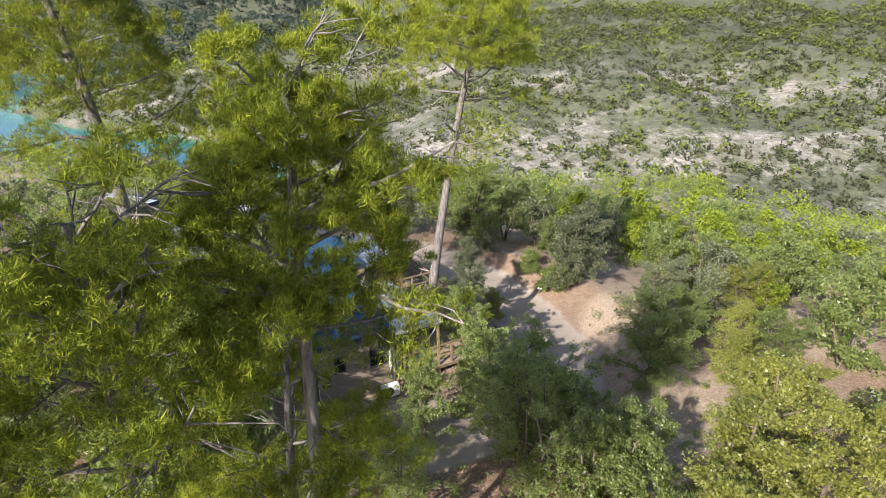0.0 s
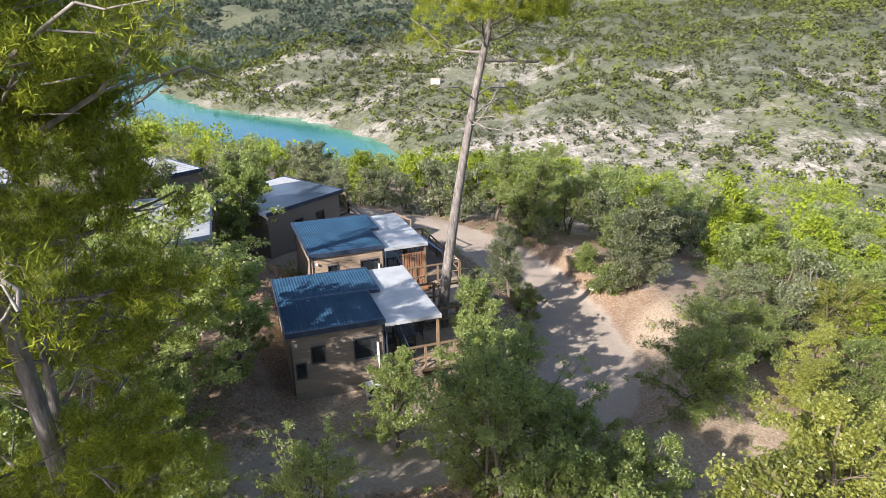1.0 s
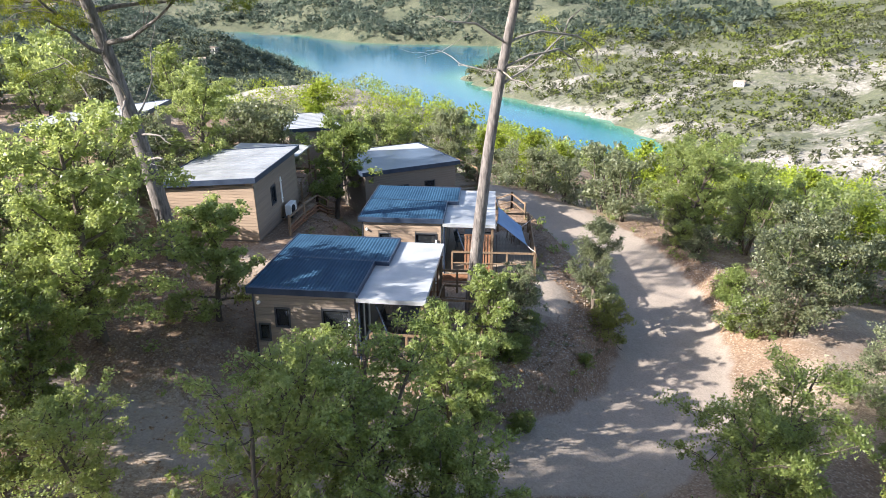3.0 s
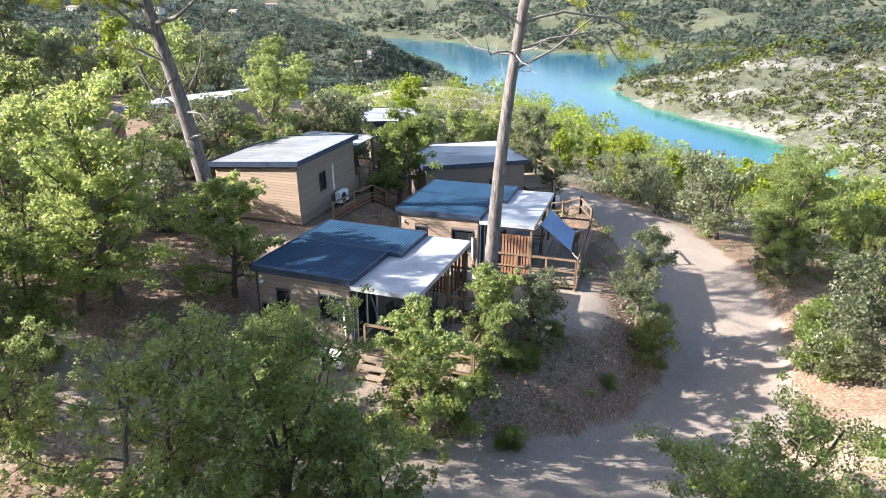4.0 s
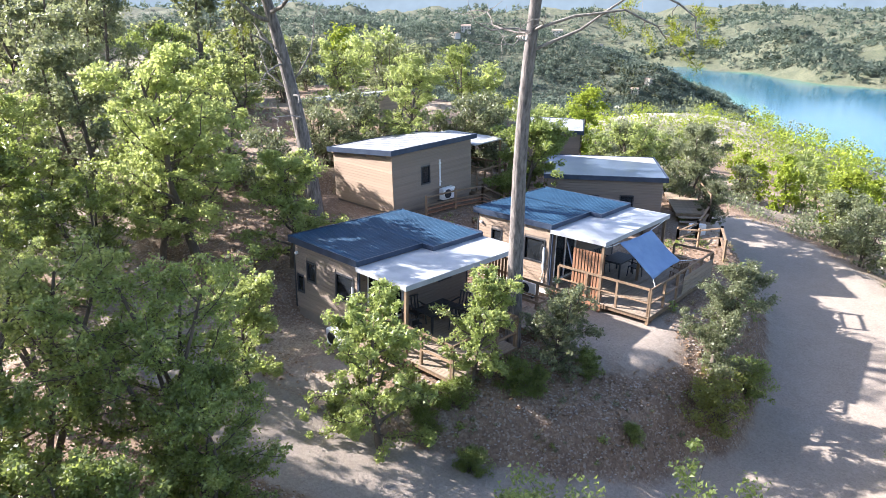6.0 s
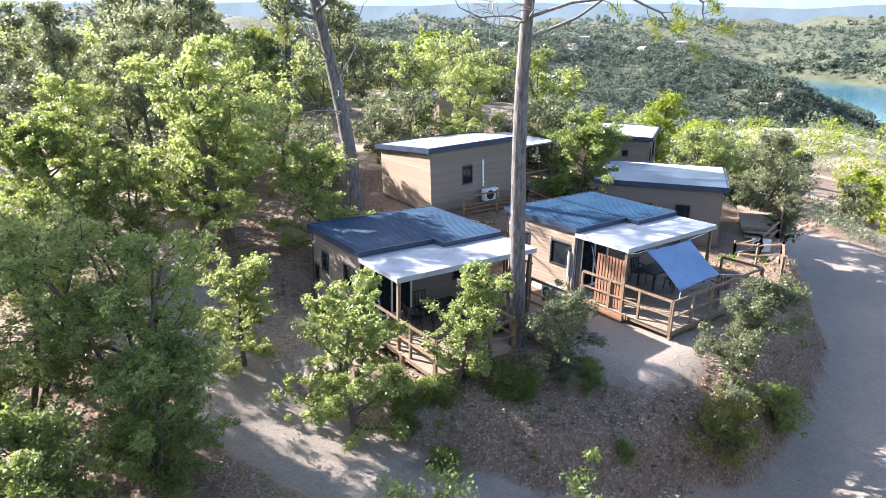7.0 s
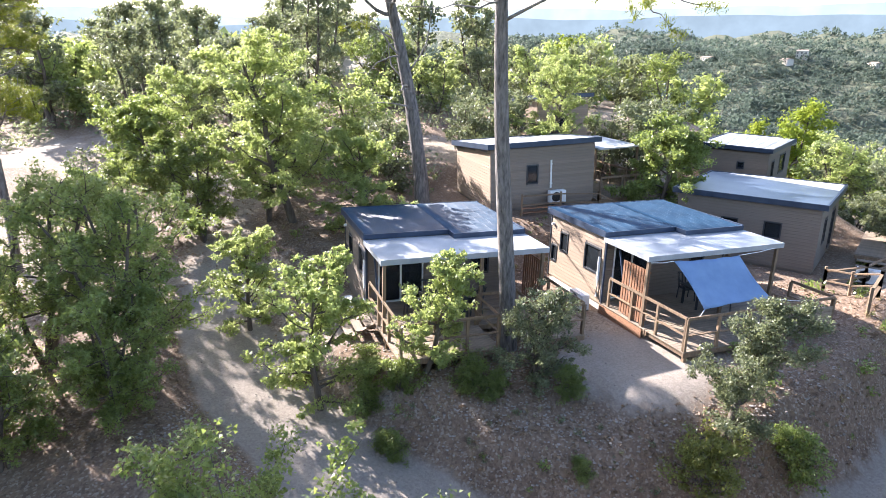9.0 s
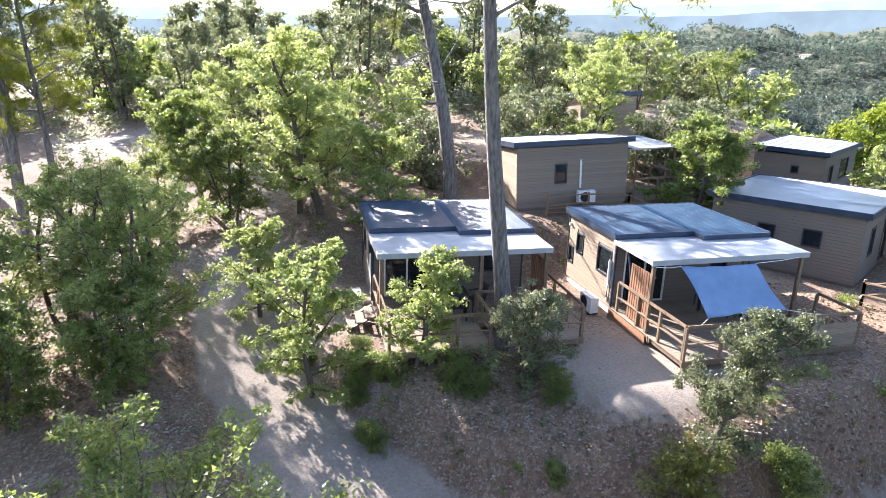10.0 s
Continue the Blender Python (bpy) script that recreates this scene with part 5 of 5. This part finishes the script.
cover("far_scrub", "dark scrub dotted over pale limestone slopes", M_SCRUB, 24000, 44, ring(330, 1150, -40, 62), lambda x, y, z, g: dry(x, y, z, g) & (g.uniform(0, 1, len(x)) < 0.60 + 0.5 * wave(x, y, 130, 22)), 2.25, 13, 0.72, 0.8, 0.6)
cover("slope_pines", "green pines spread over the limestone slopes", M_FARPINE, 13000, 46, ring(330, 1300, -40, 40), lambda x, y, z, g: dry(x, y, z, g) & (g.uniform(0, 1, len(x)) < 0.50 + 0.6 * wave(x, y, 210, 24)), 2.7, 14, 0.70, 1.0, 0.5)
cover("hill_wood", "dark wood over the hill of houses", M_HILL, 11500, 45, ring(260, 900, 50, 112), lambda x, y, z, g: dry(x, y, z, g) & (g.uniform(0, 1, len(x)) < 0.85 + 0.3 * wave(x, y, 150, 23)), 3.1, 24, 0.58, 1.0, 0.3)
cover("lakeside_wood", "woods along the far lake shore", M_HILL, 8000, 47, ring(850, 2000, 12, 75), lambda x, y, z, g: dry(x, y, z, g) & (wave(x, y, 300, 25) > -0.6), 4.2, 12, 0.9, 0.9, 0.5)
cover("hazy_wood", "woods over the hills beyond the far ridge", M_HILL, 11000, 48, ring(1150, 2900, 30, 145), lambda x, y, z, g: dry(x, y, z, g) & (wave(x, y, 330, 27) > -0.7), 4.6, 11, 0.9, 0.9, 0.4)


def patch(x0, x1, y0, y1):
    return lambda rng, n: (rng.uniform(x0, x1, n), rng.uniform(y0, y1, n))


def open_ground(x, y, gap=1.2):
    """Off the track, the clearings and the cabins' plots."""
    d, (_, w) = along(x, y, ROAD)
    ok = d > w + gap
    for a, b, c in CLEARINGS:
        ok &= np.hypot(x - a, y - b) > c * 0.85
    return ok


cover("underwood", "low bushes and saplings under the trees", M_HOLM, 900, 51, patch(-48, -11, -14, 25), lambda x, y, z, g: open_ground(x, y) & (wave(x, y, 12, 33) > -0.25), 0.85, 44, 0.30, 0.8)
cover("verge_scrub", "low scrub beyond the track and round the clearing", M_OAK, 800, 52, patch(9.5, 44, 16, 66), lambda x, y, z, g: open_ground(x, y) & (wave(x, y, 10, 34) > 0.0) & (np.hypot(x - 16, y - 26) > 7), 0.6, 44, 0.30, 0.75)
cover("bank_scrub", "grey-green scrub on the bank beyond the track", M_HOLM, 420, 53, patch(-34, 6, 53, 68), lambda x, y, z, g: open_ground(x, y) & (wave(x, y, 9, 35) > -0.1), 0.75, 44, 0.28, 0.75)

# ---- fittings round the cabins ----
def shade_sail():
    """A four-cornered blue cloth, tied from the canopy beam down to the deck rail."""
    t = thing("shade_sail", M2, "blue fabric shade sail stretched from canopy down to deck rail", "shade sail")
    c = [Vector(p) for p in ((6.15, 0.85, 2.60), (6.20, 3.45, 2.58), (7.40, 3.75, 1.50), (7.55, 0.95, 1.50))]
    n = 14
    verts, faces = [], []
    for i in range(n + 1):
        for j in range(n + 1):
            u, v = i / n, j / n
            p = (c[0] * (1 - u) + c[1] * u) * (1 - v) + (c[3] * (1 - u) + c[2] * u) * v
            pull = math.sin(math.pi * u) * 0.10 + math.sin(math.pi * v) * 0.10
            mid = (c[0] + c[1] + c[2] + c[3]) / 4
            edge = max(abs(u - 0.5), abs(v - 0.5)) * 2
            p = p.lerp(mid, pull * edge ** 3 * 0.55) + Vector((0, 0, -0.16 * math.sin(math.pi * u) * math.sin(math.pi * v) + 0.012 * math.sin(u * 19 + v * 7)))
            verts.append(p)
    for i in range(n):
        for j in range(n):
            a = i * (n + 1) + j
            faces.append((a, a + 1, a + n + 2, a + n + 1))
    ob = under("cloth", mesh_of("cloth", verts, faces, M_SAIL, True), t)
    sol = ob.modifiers.new("thickness", "SOLIDIFY")
    sol.thickness = 0.008
    for a, b in ((c[0], (6.03, 0.08, 2.58)), (c[1], (6.03, 5.4, 2.66)), (c[2], (7.89, 5.0, 1.42)), (c[3], (7.89, 0.4, 1.42))):
        v, f = tube([a, (Vector(a) + Vector(b)) / 2 - Vector((0, 0, 0.03)), b], [0.012] * 3, 5)
        under("tie_rope", mesh_of("tie_rope", v, f, M_WHITE), t, "pale tie rope")


shade_sail()


def garden_chair(m, label, mat):
    t = thing("garden_chair", m, label, "chair", "terrace chairs")
    part("seat", box(-0.23, 0.23, -0.22, 0.22, 0.42, 0.46, 0.012), mat, t)
    for k in range(4):
        x = -0.19 + 0.127 * k
        beam_part("back_slat", (x, 0.21, 0.46), (x, 0.30, 0.92), 0.06, 0.02, mat, t)
    beam_part("back_rail", (-0.24, 0.31, 0.93), (0.24, 0.31, 0.93), 0.03, 0.05, mat, t)
    for x in (-0.2, 0.2):
        for y in (-0.19, 0.19):
            beam_part("leg", (x * 1.1, y * 1.15, 0), (x, y, 0.43), 0.035, 0.035, mat, t)
        beam_part("armrest", (x * 1.18, -0.2, 0.66), (x * 1.18, 0.25, 0.68), 0.05, 0.025, mat, t)


def garden_table(m, label, mat):
    t = thing("garden_table", m, label, "table")
    for k in range(6):
        piece("table_slat", mat, t, -0.42 + 0.142 * k, -0.29 + 0.142 * k, -0.7, 0.7, 0.70, 0.73)
    part("apron", box(-0.36, 0.36, -0.6, 0.6, 0.62, 0.698), mat, t)
    for x in (-0.34, 0.34):
        for y in (-0.58, 0.58):
            beam_part("leg", (x, y, 0), (x, y, 0.64), 0.06, 0.06, mat, t)


def on_deck(m, x, y, turn, z=0.42):
    return m @ Matrix.Translation((x, y, z)) @ Matrix.Rotation(radians(turn), 4, "Z")


garden_table(on_deck(M1, 5.1, 2.3, 0), "dark garden table on lodge deck", M_FRAME)
for x, y, a in ((4.45, 2.0, 80), (5.8, 2.6, -95), (5.2, 3.35, 5), (5.0, 1.25, 175)):
    garden_chair(on_deck(M1, x, y, a), "black garden chair at the table on lodge deck", M_FRAME)
garden_table(on_deck(M2, 5.0, 3.4, 0), "dark garden table under canopy", M_FRAME)
for x, y, a in ((4.4, 3.2, 80), (5.65, 3.6, -95)):
    garden_chair(on_deck(M2, x, y, a), "black garden chair at the table on lodge deck", M_FRAME)
for x, y, a in ((7.0, 4.9, 200), (7.2, 4.2, 250)):
    garden_chair(on_deck(M2, x, y, a), "honey-coloured wooden chair at end of deck", M_POST)


def entry_steps(m, label):
    """Open timber steps up to a deck."""
    t = thing("entry_steps", m, label, "steps")
    for k in range(3):
        part("tread", box(0, 1.0, -0.30 * (k + 1), -0.30 * k - 0.02, 0.28 - 0.15 * k, 0.32 - 0.15 * k), M_DECK, t)
    for x in (0.02, 0.94):
        beam_part("stringer", (x, -0.92, -0.10), (x, 0.0, 0.34), 0.045, 0.16, M_POST, t)


entry_steps(M1 @ Matrix.Translation((4.15, -0.02, 0.05)), "weathered timber steps up to lodge deck")
entry_steps(M2 @ Matrix.Translation((5.6, 5.64, 0.05)) @ Matrix.Rotation(radians(180), 4, "Z") @ Matrix.Translation((-0.9, 0, 0)), "weathered timber steps up to lodge deck")
air_unit(M3 @ Matrix.Translation((4.97, 3.30, 0.22)) @ Matrix.Rotation(radians(90), 4, "Z"), "white outdoor air-conditioning unit bracketed to chalet wall")


def bracket_pipe():
    t = thing("wall_duct", M3, "white pipe duct up a chalet wall", "pipe")
    v, f = tube([(4.63, 3.15, 0.9), (4.63, 3.15, 2.2)], [0.045, 0.045], 10)
    under("pipe", mesh_of("pipe", v, f, M_WHITE, True), t)
    for z in (1.1, 2.0):
        part("clip", box(4.57, 4.69, 3.10, 3.20, z, z + 0.04), M_WHITE, t)
    for y in (2.98, 3.58):
        beam_part("bracket", (4.59, y, 0.18), (5.17, y, 0.20), 0.04, 0.05, M_FRAME, t)


bracket_pipe()


def fence(name, points, label, top=1.0, rails=(0.45, 0.95), every=1.5, boards=0, mat=None):
    """A post-and-rail fence over the ground, with low retaining boards where asked."""
    mat = mat or M_POST
    x, y = points[0]
    t = thing(name, Matrix.Translation((x, y, 0)), label, "fence", "timber fences")
    for (x0, y0), (x1, y1) in zip(points, points[1:]):
        n = max(1, round(math.hypot(x1 - x0, y1 - y0) / every))
        ps = [Vector((x0 + (x1 - x0) * k / n - x, y0 + (y1 - y0) * k / n - y, height(x0 + (x1 - x0) * k / n, y0 + (y1 - y0) * k / n))) for k in range(n + 1)]
        for p in ps:
            beam_part("fence_post", p - Vector((0, 0, 0.2)), p + Vector((0, 0, top + 0.05)), 0.09, 0.09, mat, t)
        for p, q in zip(ps, ps[1:]):
            for h in rails:
                beam_part("fence_rail", p + Vector((0, 0, h)), q + Vector((0, 0, h)), 0.05, 0.10, mat, t)
            for k in range(boards):
                beam_part("retaining_board", p + Vector((0, 0, -0.05 + 0.2 * k)), q + Vector((0, 0, -0.05 + 0.2 * k)), 0.04, 0.19, M_SLAT, t)
    return t


def from3(x, y):
    p = M3 @ Vector((x, y, 0))
    return p.x, p.y


fence("timber_fence", [from3(5.65, 1.2), from3(5.75, 5.0), from3(5.6, 8.6)], "brown timber fence with low retaining boards beside chalet", 0.95, (0.5, 0.9), 1.6, 3)
fence("timber_fence", [(-6.0, 42.3), (-6.9, 44.0), (-8.6, 45.8), (-11.5, 47.6)], "dark timber fence along bank above gravel track", 0.85, (0.4, 0.8), 1.7)
fence("timber_fence", [(-3.2, 42.8), (-4.6, 43.6), (-6.0, 42.3)], "weathered timber fence at end of deck", 0.95, (0.45, 0.9), 1.2)


def chalet_steps():
    """A broad timber stair and landing beside the taupe chalet."""
    m = Matrix.Translation((-9.6, 44.35, 0.0)) @ Matrix.Rotation(radians(-24.5), 4, "Z")
    t = thing("chalet_landing", m, "weathered timber landing with steps and rails beside taupe chalet", "deck")
    deck(t, -4.6, 0.0, 0.15, 1.9, 0.55, lambda x, y: -0.4, (-4.4, -2.3, -0.2), (0.4, 1.7))
    for k in range(3):
        part("tread", box(0.02 + 0.30 * k, 0.30 + 0.30 * k, 0.3, 1.6, 0.36 - 0.17 * k, 0.40 - 0.17 * k), M_DECK, t)
    rail_run(t, (-4.5, 1.85), (-0.05, 1.85), 4, z=0.55)


chalet_steps()


def track_sign():
    x, y = 8.35, 41.7
    t = thing("track_sign", Matrix.Translation((x, y, height(x, y))) @ Matrix.Rotation(radians(12), 4, "X") @ Matrix.Rotation(radians(14), 4, "Y"), "leaning post with small pale panel beside gravel track", "sign")
    beam_part("post", (0, 0, -0.2), (0, 0, 0.95), 0.07, 0.07, M_POST, t)
    part("panel", box(-0.20, 0.20, -0.06, -0.035, 0.50, 0.92, 0.006), M_WHITE, t, "pale blank panel")


track_sign()


def safari_tent(m, label):
    t = thing("safari_tent", m, label, "tent")
    w, l, h, r = 5.0, 6.5, 1.9, 3.4
    bm = bmesh.new()
    for s in (-1, 1):
        q = [bm.verts.new(p) for p in ((s * (w / 2 + 0.5), -l / 2 - 0.4, h - 0.25), (s * (w / 2 + 0.5), l / 2 + 0.4, h - 0.25), (0, l / 2 + 0.4, r), (0, -l / 2 - 0.4, r))]
        bm.faces.new(q)
    ob = part("fly_sheet", bm, M_CANVAS, t)
    ob.modifiers.new("thickness", "SOLIDIFY").thickness = 0.03
    for x in (-w / 2, w / 2):
        part("side_wall", box(x - 0.02, x + 0.02, -l / 2, l / 2, 0.35, h), M_CANVAS, t)
    for y in (-l / 2, l / 2):
        part("end_wall", box(-w / 2 + 0.03, w / 2 - 0.03, y - 0.02, y + 0.02, 0.35, h), M_CANVAS, t)
    part("platform", box(-w / 2 - 0.3, w / 2 + 0.3, -l / 2 - 0.3, l / 2 + 0.3, 0.0, 0.34), M_SLAT, t)


safari_tent(Matrix.Translation((-37, 11.5, height(-37, 11.5))) @ Matrix.Rotation(radians(-15), 4, "Z"), "sand-coloured safari tent on dark platform among trees")


def parked_car(m, label, mat):
    t = thing("parked_car", m, label, "car")
    bm = bmesh.new()
    prof = [(-2.1, 0.35), (-2.15, 0.75), (-1.9, 0.95), (-1.35, 1.0), (-0.75, 1.48), (0.9, 1.50), (1.65, 1.05), (2.1, 0.95), (2.15, 0.4)]
    rows = []
    for y, k in ((-0.84, 0.94), (-0.80, 1.0), (0.80, 1.0), (0.84, 0.94)):
        rows.append([bm.verts.new((x * (1 if k == 1 else 0.99), y * (1 if z < 1.02 else 0.82), 0.3 + (z - 0.3) * k)) for x, z in prof])
    for a, b in zip(rows, rows[1:]):
        for i in range(len(prof) - 1):
            bm.faces.new((a[i], a[i + 1], b[i + 1], b[i]))
        bm.faces.new((a[-1], a[0], b[0], b[-1]))
    bm.faces.new(rows[0])
    bm.faces.new(rows[-1][::-1])
    part("body", bm, mat, t)
    for s in (-1, 1):
        part("side_window", box(-0.75, 0.95, s * 0.705 - 0.01, s * 0.705 + 0.01, 1.06, 1.40), M_GLASS, t)
        for x in (-1.35, 1.35):
            bm = bmesh.new()
            bmesh.ops.create_cone(bm, segments=20, radius1=0.32, radius2=0.32, depth=0.2, cap_ends=True, matrix=Matrix.Translation((x, s * 0.78, 0.32)) @ Matrix.Rotation(radians(90), 4, "X"))
            w = part("wheel", bm, M_DARK, t)
            bm = bmesh.new()
            bmesh.ops.create_cone(bm, segments=16, radius1=0.2, radius2=0.2, depth=0.22, cap_ends=True, matrix=Matrix.Translation((x, s * 0.78, 0.32)) @ Matrix.Rotation(radians(90), 4, "X"))
            part("rim", bm, M_LIGHTROOF, w)


parked_car(Matrix.Translation((-31, -1.5, height(-31, -1.5))) @ Matrix.Rotation(radians(30), 4, "Z"), "pale parked car under trees", M_LIGHTROOF)

# ---- houses on the far hill ----
def far_house(x, y, turn, w, l, storeys, label):
    z = height(x, y)
    t = thing("country_house", Matrix.Translation((x, y, z)) @ Matrix.Rotation(radians(turn), 4, "Z"), label, "house", "houses on the far hill")
    h = 2.9 * storeys + 0.6
    part("wall", box(-w / 2, w / 2, -l / 2, l / 2, -3.0, h), M_RENDER, t)
    bm = bmesh.new()
    v = [bm.verts.new(p) for p in ((-w / 2 - 0.5, -l / 2 - 0.5, h), (w / 2 + 0.5, -l / 2 - 0.5, h), (w / 2 + 0.5, l / 2 + 0.5, h), (-w / 2 - 0.5, l / 2 + 0.5, h), (-w / 2, 0, h + l * 0.16), (w / 2, 0, h + l * 0.16))]
    for f in ((0, 1, 5, 4), (2, 3, 4, 5), (0, 4, 3), (1, 2, 5), (3, 2, 1, 0)):
        bm.faces.new([v[i] for i in f])
    part("roof", bm, M_TILE, t, "low terracotta roof")
    for s in range(storeys):
        for k in range(int(w / 3.2)):
            cx = -w / 2 + w * (k + 0.5) / int(w / 3.2)
            for side in (-1, 1):
                part("window", box(cx - 0.55, cx + 0.55, side * l / 2 - 0.06, side * l / 2 + 0.06, 0.7 + 2.9 * s, 2.3 + 2.9 * s), M_FRAME, t)


for hx, hy, turn, w, l, st, label in ((-691, 96, 20, 14, 9, 1, "long pale country house among dark trees on far hill"), (-730, 238, 70, 11, 8, 2, "two-storey pale country house on far hill"),
        (-535, 361, 10, 8, 6, 1, "small pale country house low on far hill"), (-673, 84, 100, 9, 7, 1, "small pale house among dark trees on far hill"), (-705, 218, 30, 10, 8, 1, "low pale house among dark trees on far hill"),
        (-524, 341, 50, 7, 6, 1, "small pale house low on far hill"), (-145, 631, 0, 9, 7, 1, "pale house on limestone slope across the lake"),
        (-712, 300, 15, 14, 9, 1, "long pale country house on ridge of far hill"), (-716, 345, 60, 12, 8, 2, "pale country house on ridge of far hill"), (-733, 405, 20, 12, 9, 2, "pale country house at end of far ridge"), (-745, 150, 40, 13, 8, 1, "pale country house high on far hill")):
    far_house(hx, hy, turn, w, l, st, label)

# ---- stones, dead leaves and grass on the slope ----
def scatter(name, label, category, material, shapes, count, seed, box_, keep, size, sink=0.3, flat=1.0):
    rng = np.random.RandomState(seed)
    x, y = rng.uniform(box_[0], box_[1], count), rng.uniform(box_[2], box_[3], count)
    z, road, litter, far = land(x, y)
    ok = keep(x, y, road, litter, rng)
    x, y, z = x[ok], y[ok], z[ok]
    n = len(x)
    s = size[0] + (size[1] - size[0]) * rng.uniform(0, 1, n) ** 3
    a = rng.uniform(0, 6.283, n)
    pick = shapes[rng.randint(0, len(shapes), n)]
    c, d = np.cos(a)[:, None, None], np.sin(a)[:, None, None]
    p = pick * s[:, None, None, None]
    q = np.stack([p[..., 0] * c - p[..., 1] * d, p[..., 0] * d + p[..., 1] * c, p[..., 2] * flat], -1)
    q = q + np.stack([x, y, z + s * sink * flat], -1)[:, None, None, :]
    tagged(new(name, quads_mesh(name, q.reshape(-1, 3, 3), material)), label, category, kind="stuff")


def rock_shapes():
    out = []
    for k in range(6):
        bm = bmesh.new()
        bmesh.ops.create_icosphere(bm, subdivisions=1, radius=1.0)
        r = random.Random(k)
        for v in bm.verts:
            v.co *= r.uniform(0.65, 1.15)
            v.co.z *= 0.6
        out.append(np.array([[v.co[:] for v in f.verts] for f in bm.faces]))
        bm.free()
    return np.array(out)


def free_of_pads(x, y):
    ok = np.ones(np.shape(x), bool)
    for px, py, hx, hy, ang, pz in PADS:
        c, s = math.cos(radians(ang)), math.sin(radians(ang))
        ok &= (np.abs((x - px) * c + (y - py) * s) > hx) | (np.abs(-(x - px) * s + (y - py) * c) > hy)
    return ok


ROCKS = rock_shapes()
scatter("slope_stones", "loose pale limestone stones on the slope", "stones", M_STONE, ROCKS, 17000, 61, (0.5, 9, 23, 48),
        lambda x, y, road, litter, g: (road < 0.4) & (litter > 0.2) & (g.uniform(0, 1, len(x)) < 0.35 + 0.65 * litter), (0.014, 0.060), 0.2, 0.75)
scatter("track_stones", "loose gravel stones on the track", "stones", M_STONE, ROCKS, 4200, 62, (-3, 10, 19, 50), lambda x, y, road, litter, g: (road > 0.5) & (g.uniform(0, 1, len(x)) < 0.7), (0.010, 0.035))
LEAF_BITS = leaf_cloud(np.random.RandomState(7), [(0, 0, 0)], [0.5], 6 * 5, 0.9, 0.8, 0.25).reshape(6, 5, 3, 3)
scatter("fallen_leaves", "drifts of dry brown oak leaves on the slope", "leaves", M_LITTER, LEAF_BITS, 26000, 63, (-10, 9, 15, 46), lambda x, y, road, litter, g: (road < 0.6) & free_of_pads(x, y) & (g.uniform(0, 1, len(x)) < 0.25 + 0.7 * litter), (0.05, 0.13), 0.15, 0.8)
BLADES = leaf_cloud(np.random.RandomState(8), [(0, 0, 0.25)], [0.35], 5 * 16, 0.85, 0.06, 0.8, -1.6).reshape(5, 16, 3, 3)
scatter("dry_grass", "tufts of dry grass along the verges", "grass", M_GRASS, BLADES, 5200, 64, (-30, 22, 20, 62), lambda x, y, road, litter, g: (road < 0.25) & free_of_pads(x, y) & ((wave(x, y, 7, 31) > 0.0) | (y > 48)) & (g.uniform(0, 1, len(x)) < 0.6), (0.16, 0.46), 0.1)
SEEDLING = leaf_cloud(np.random.RandomState(9), [(0, 0, 0.4)], [0.75], 4 * 40, 0.32, 0.24, 0.7).reshape(4, 40, 3, 3)
scatter("seedlings", "small green seedlings on the slope", "undergrowth", M_OAK, SEEDLING, 1900, 65, (-12, 16, 14, 54), lambda x, y, road, litter, g: (road < 0.2) & free_of_pads(x, y) & (wave(x, y, 9, 32) > 0.0) & (g.uniform(0, 1, len(x)) < 0.6), (0.14, 0.5), 0.1)
scatter("bank_seedlings", "scattered green seedlings on the stony bank", "undergrowth", M_HOLM, SEEDLING, 420, 66, (2, 9, 24, 41), lambda x, y, road, litter, g: (road < 0.1) & free_of_pads(x, y) & (litter > 0.3), (0.06, 0.22), 0.1)
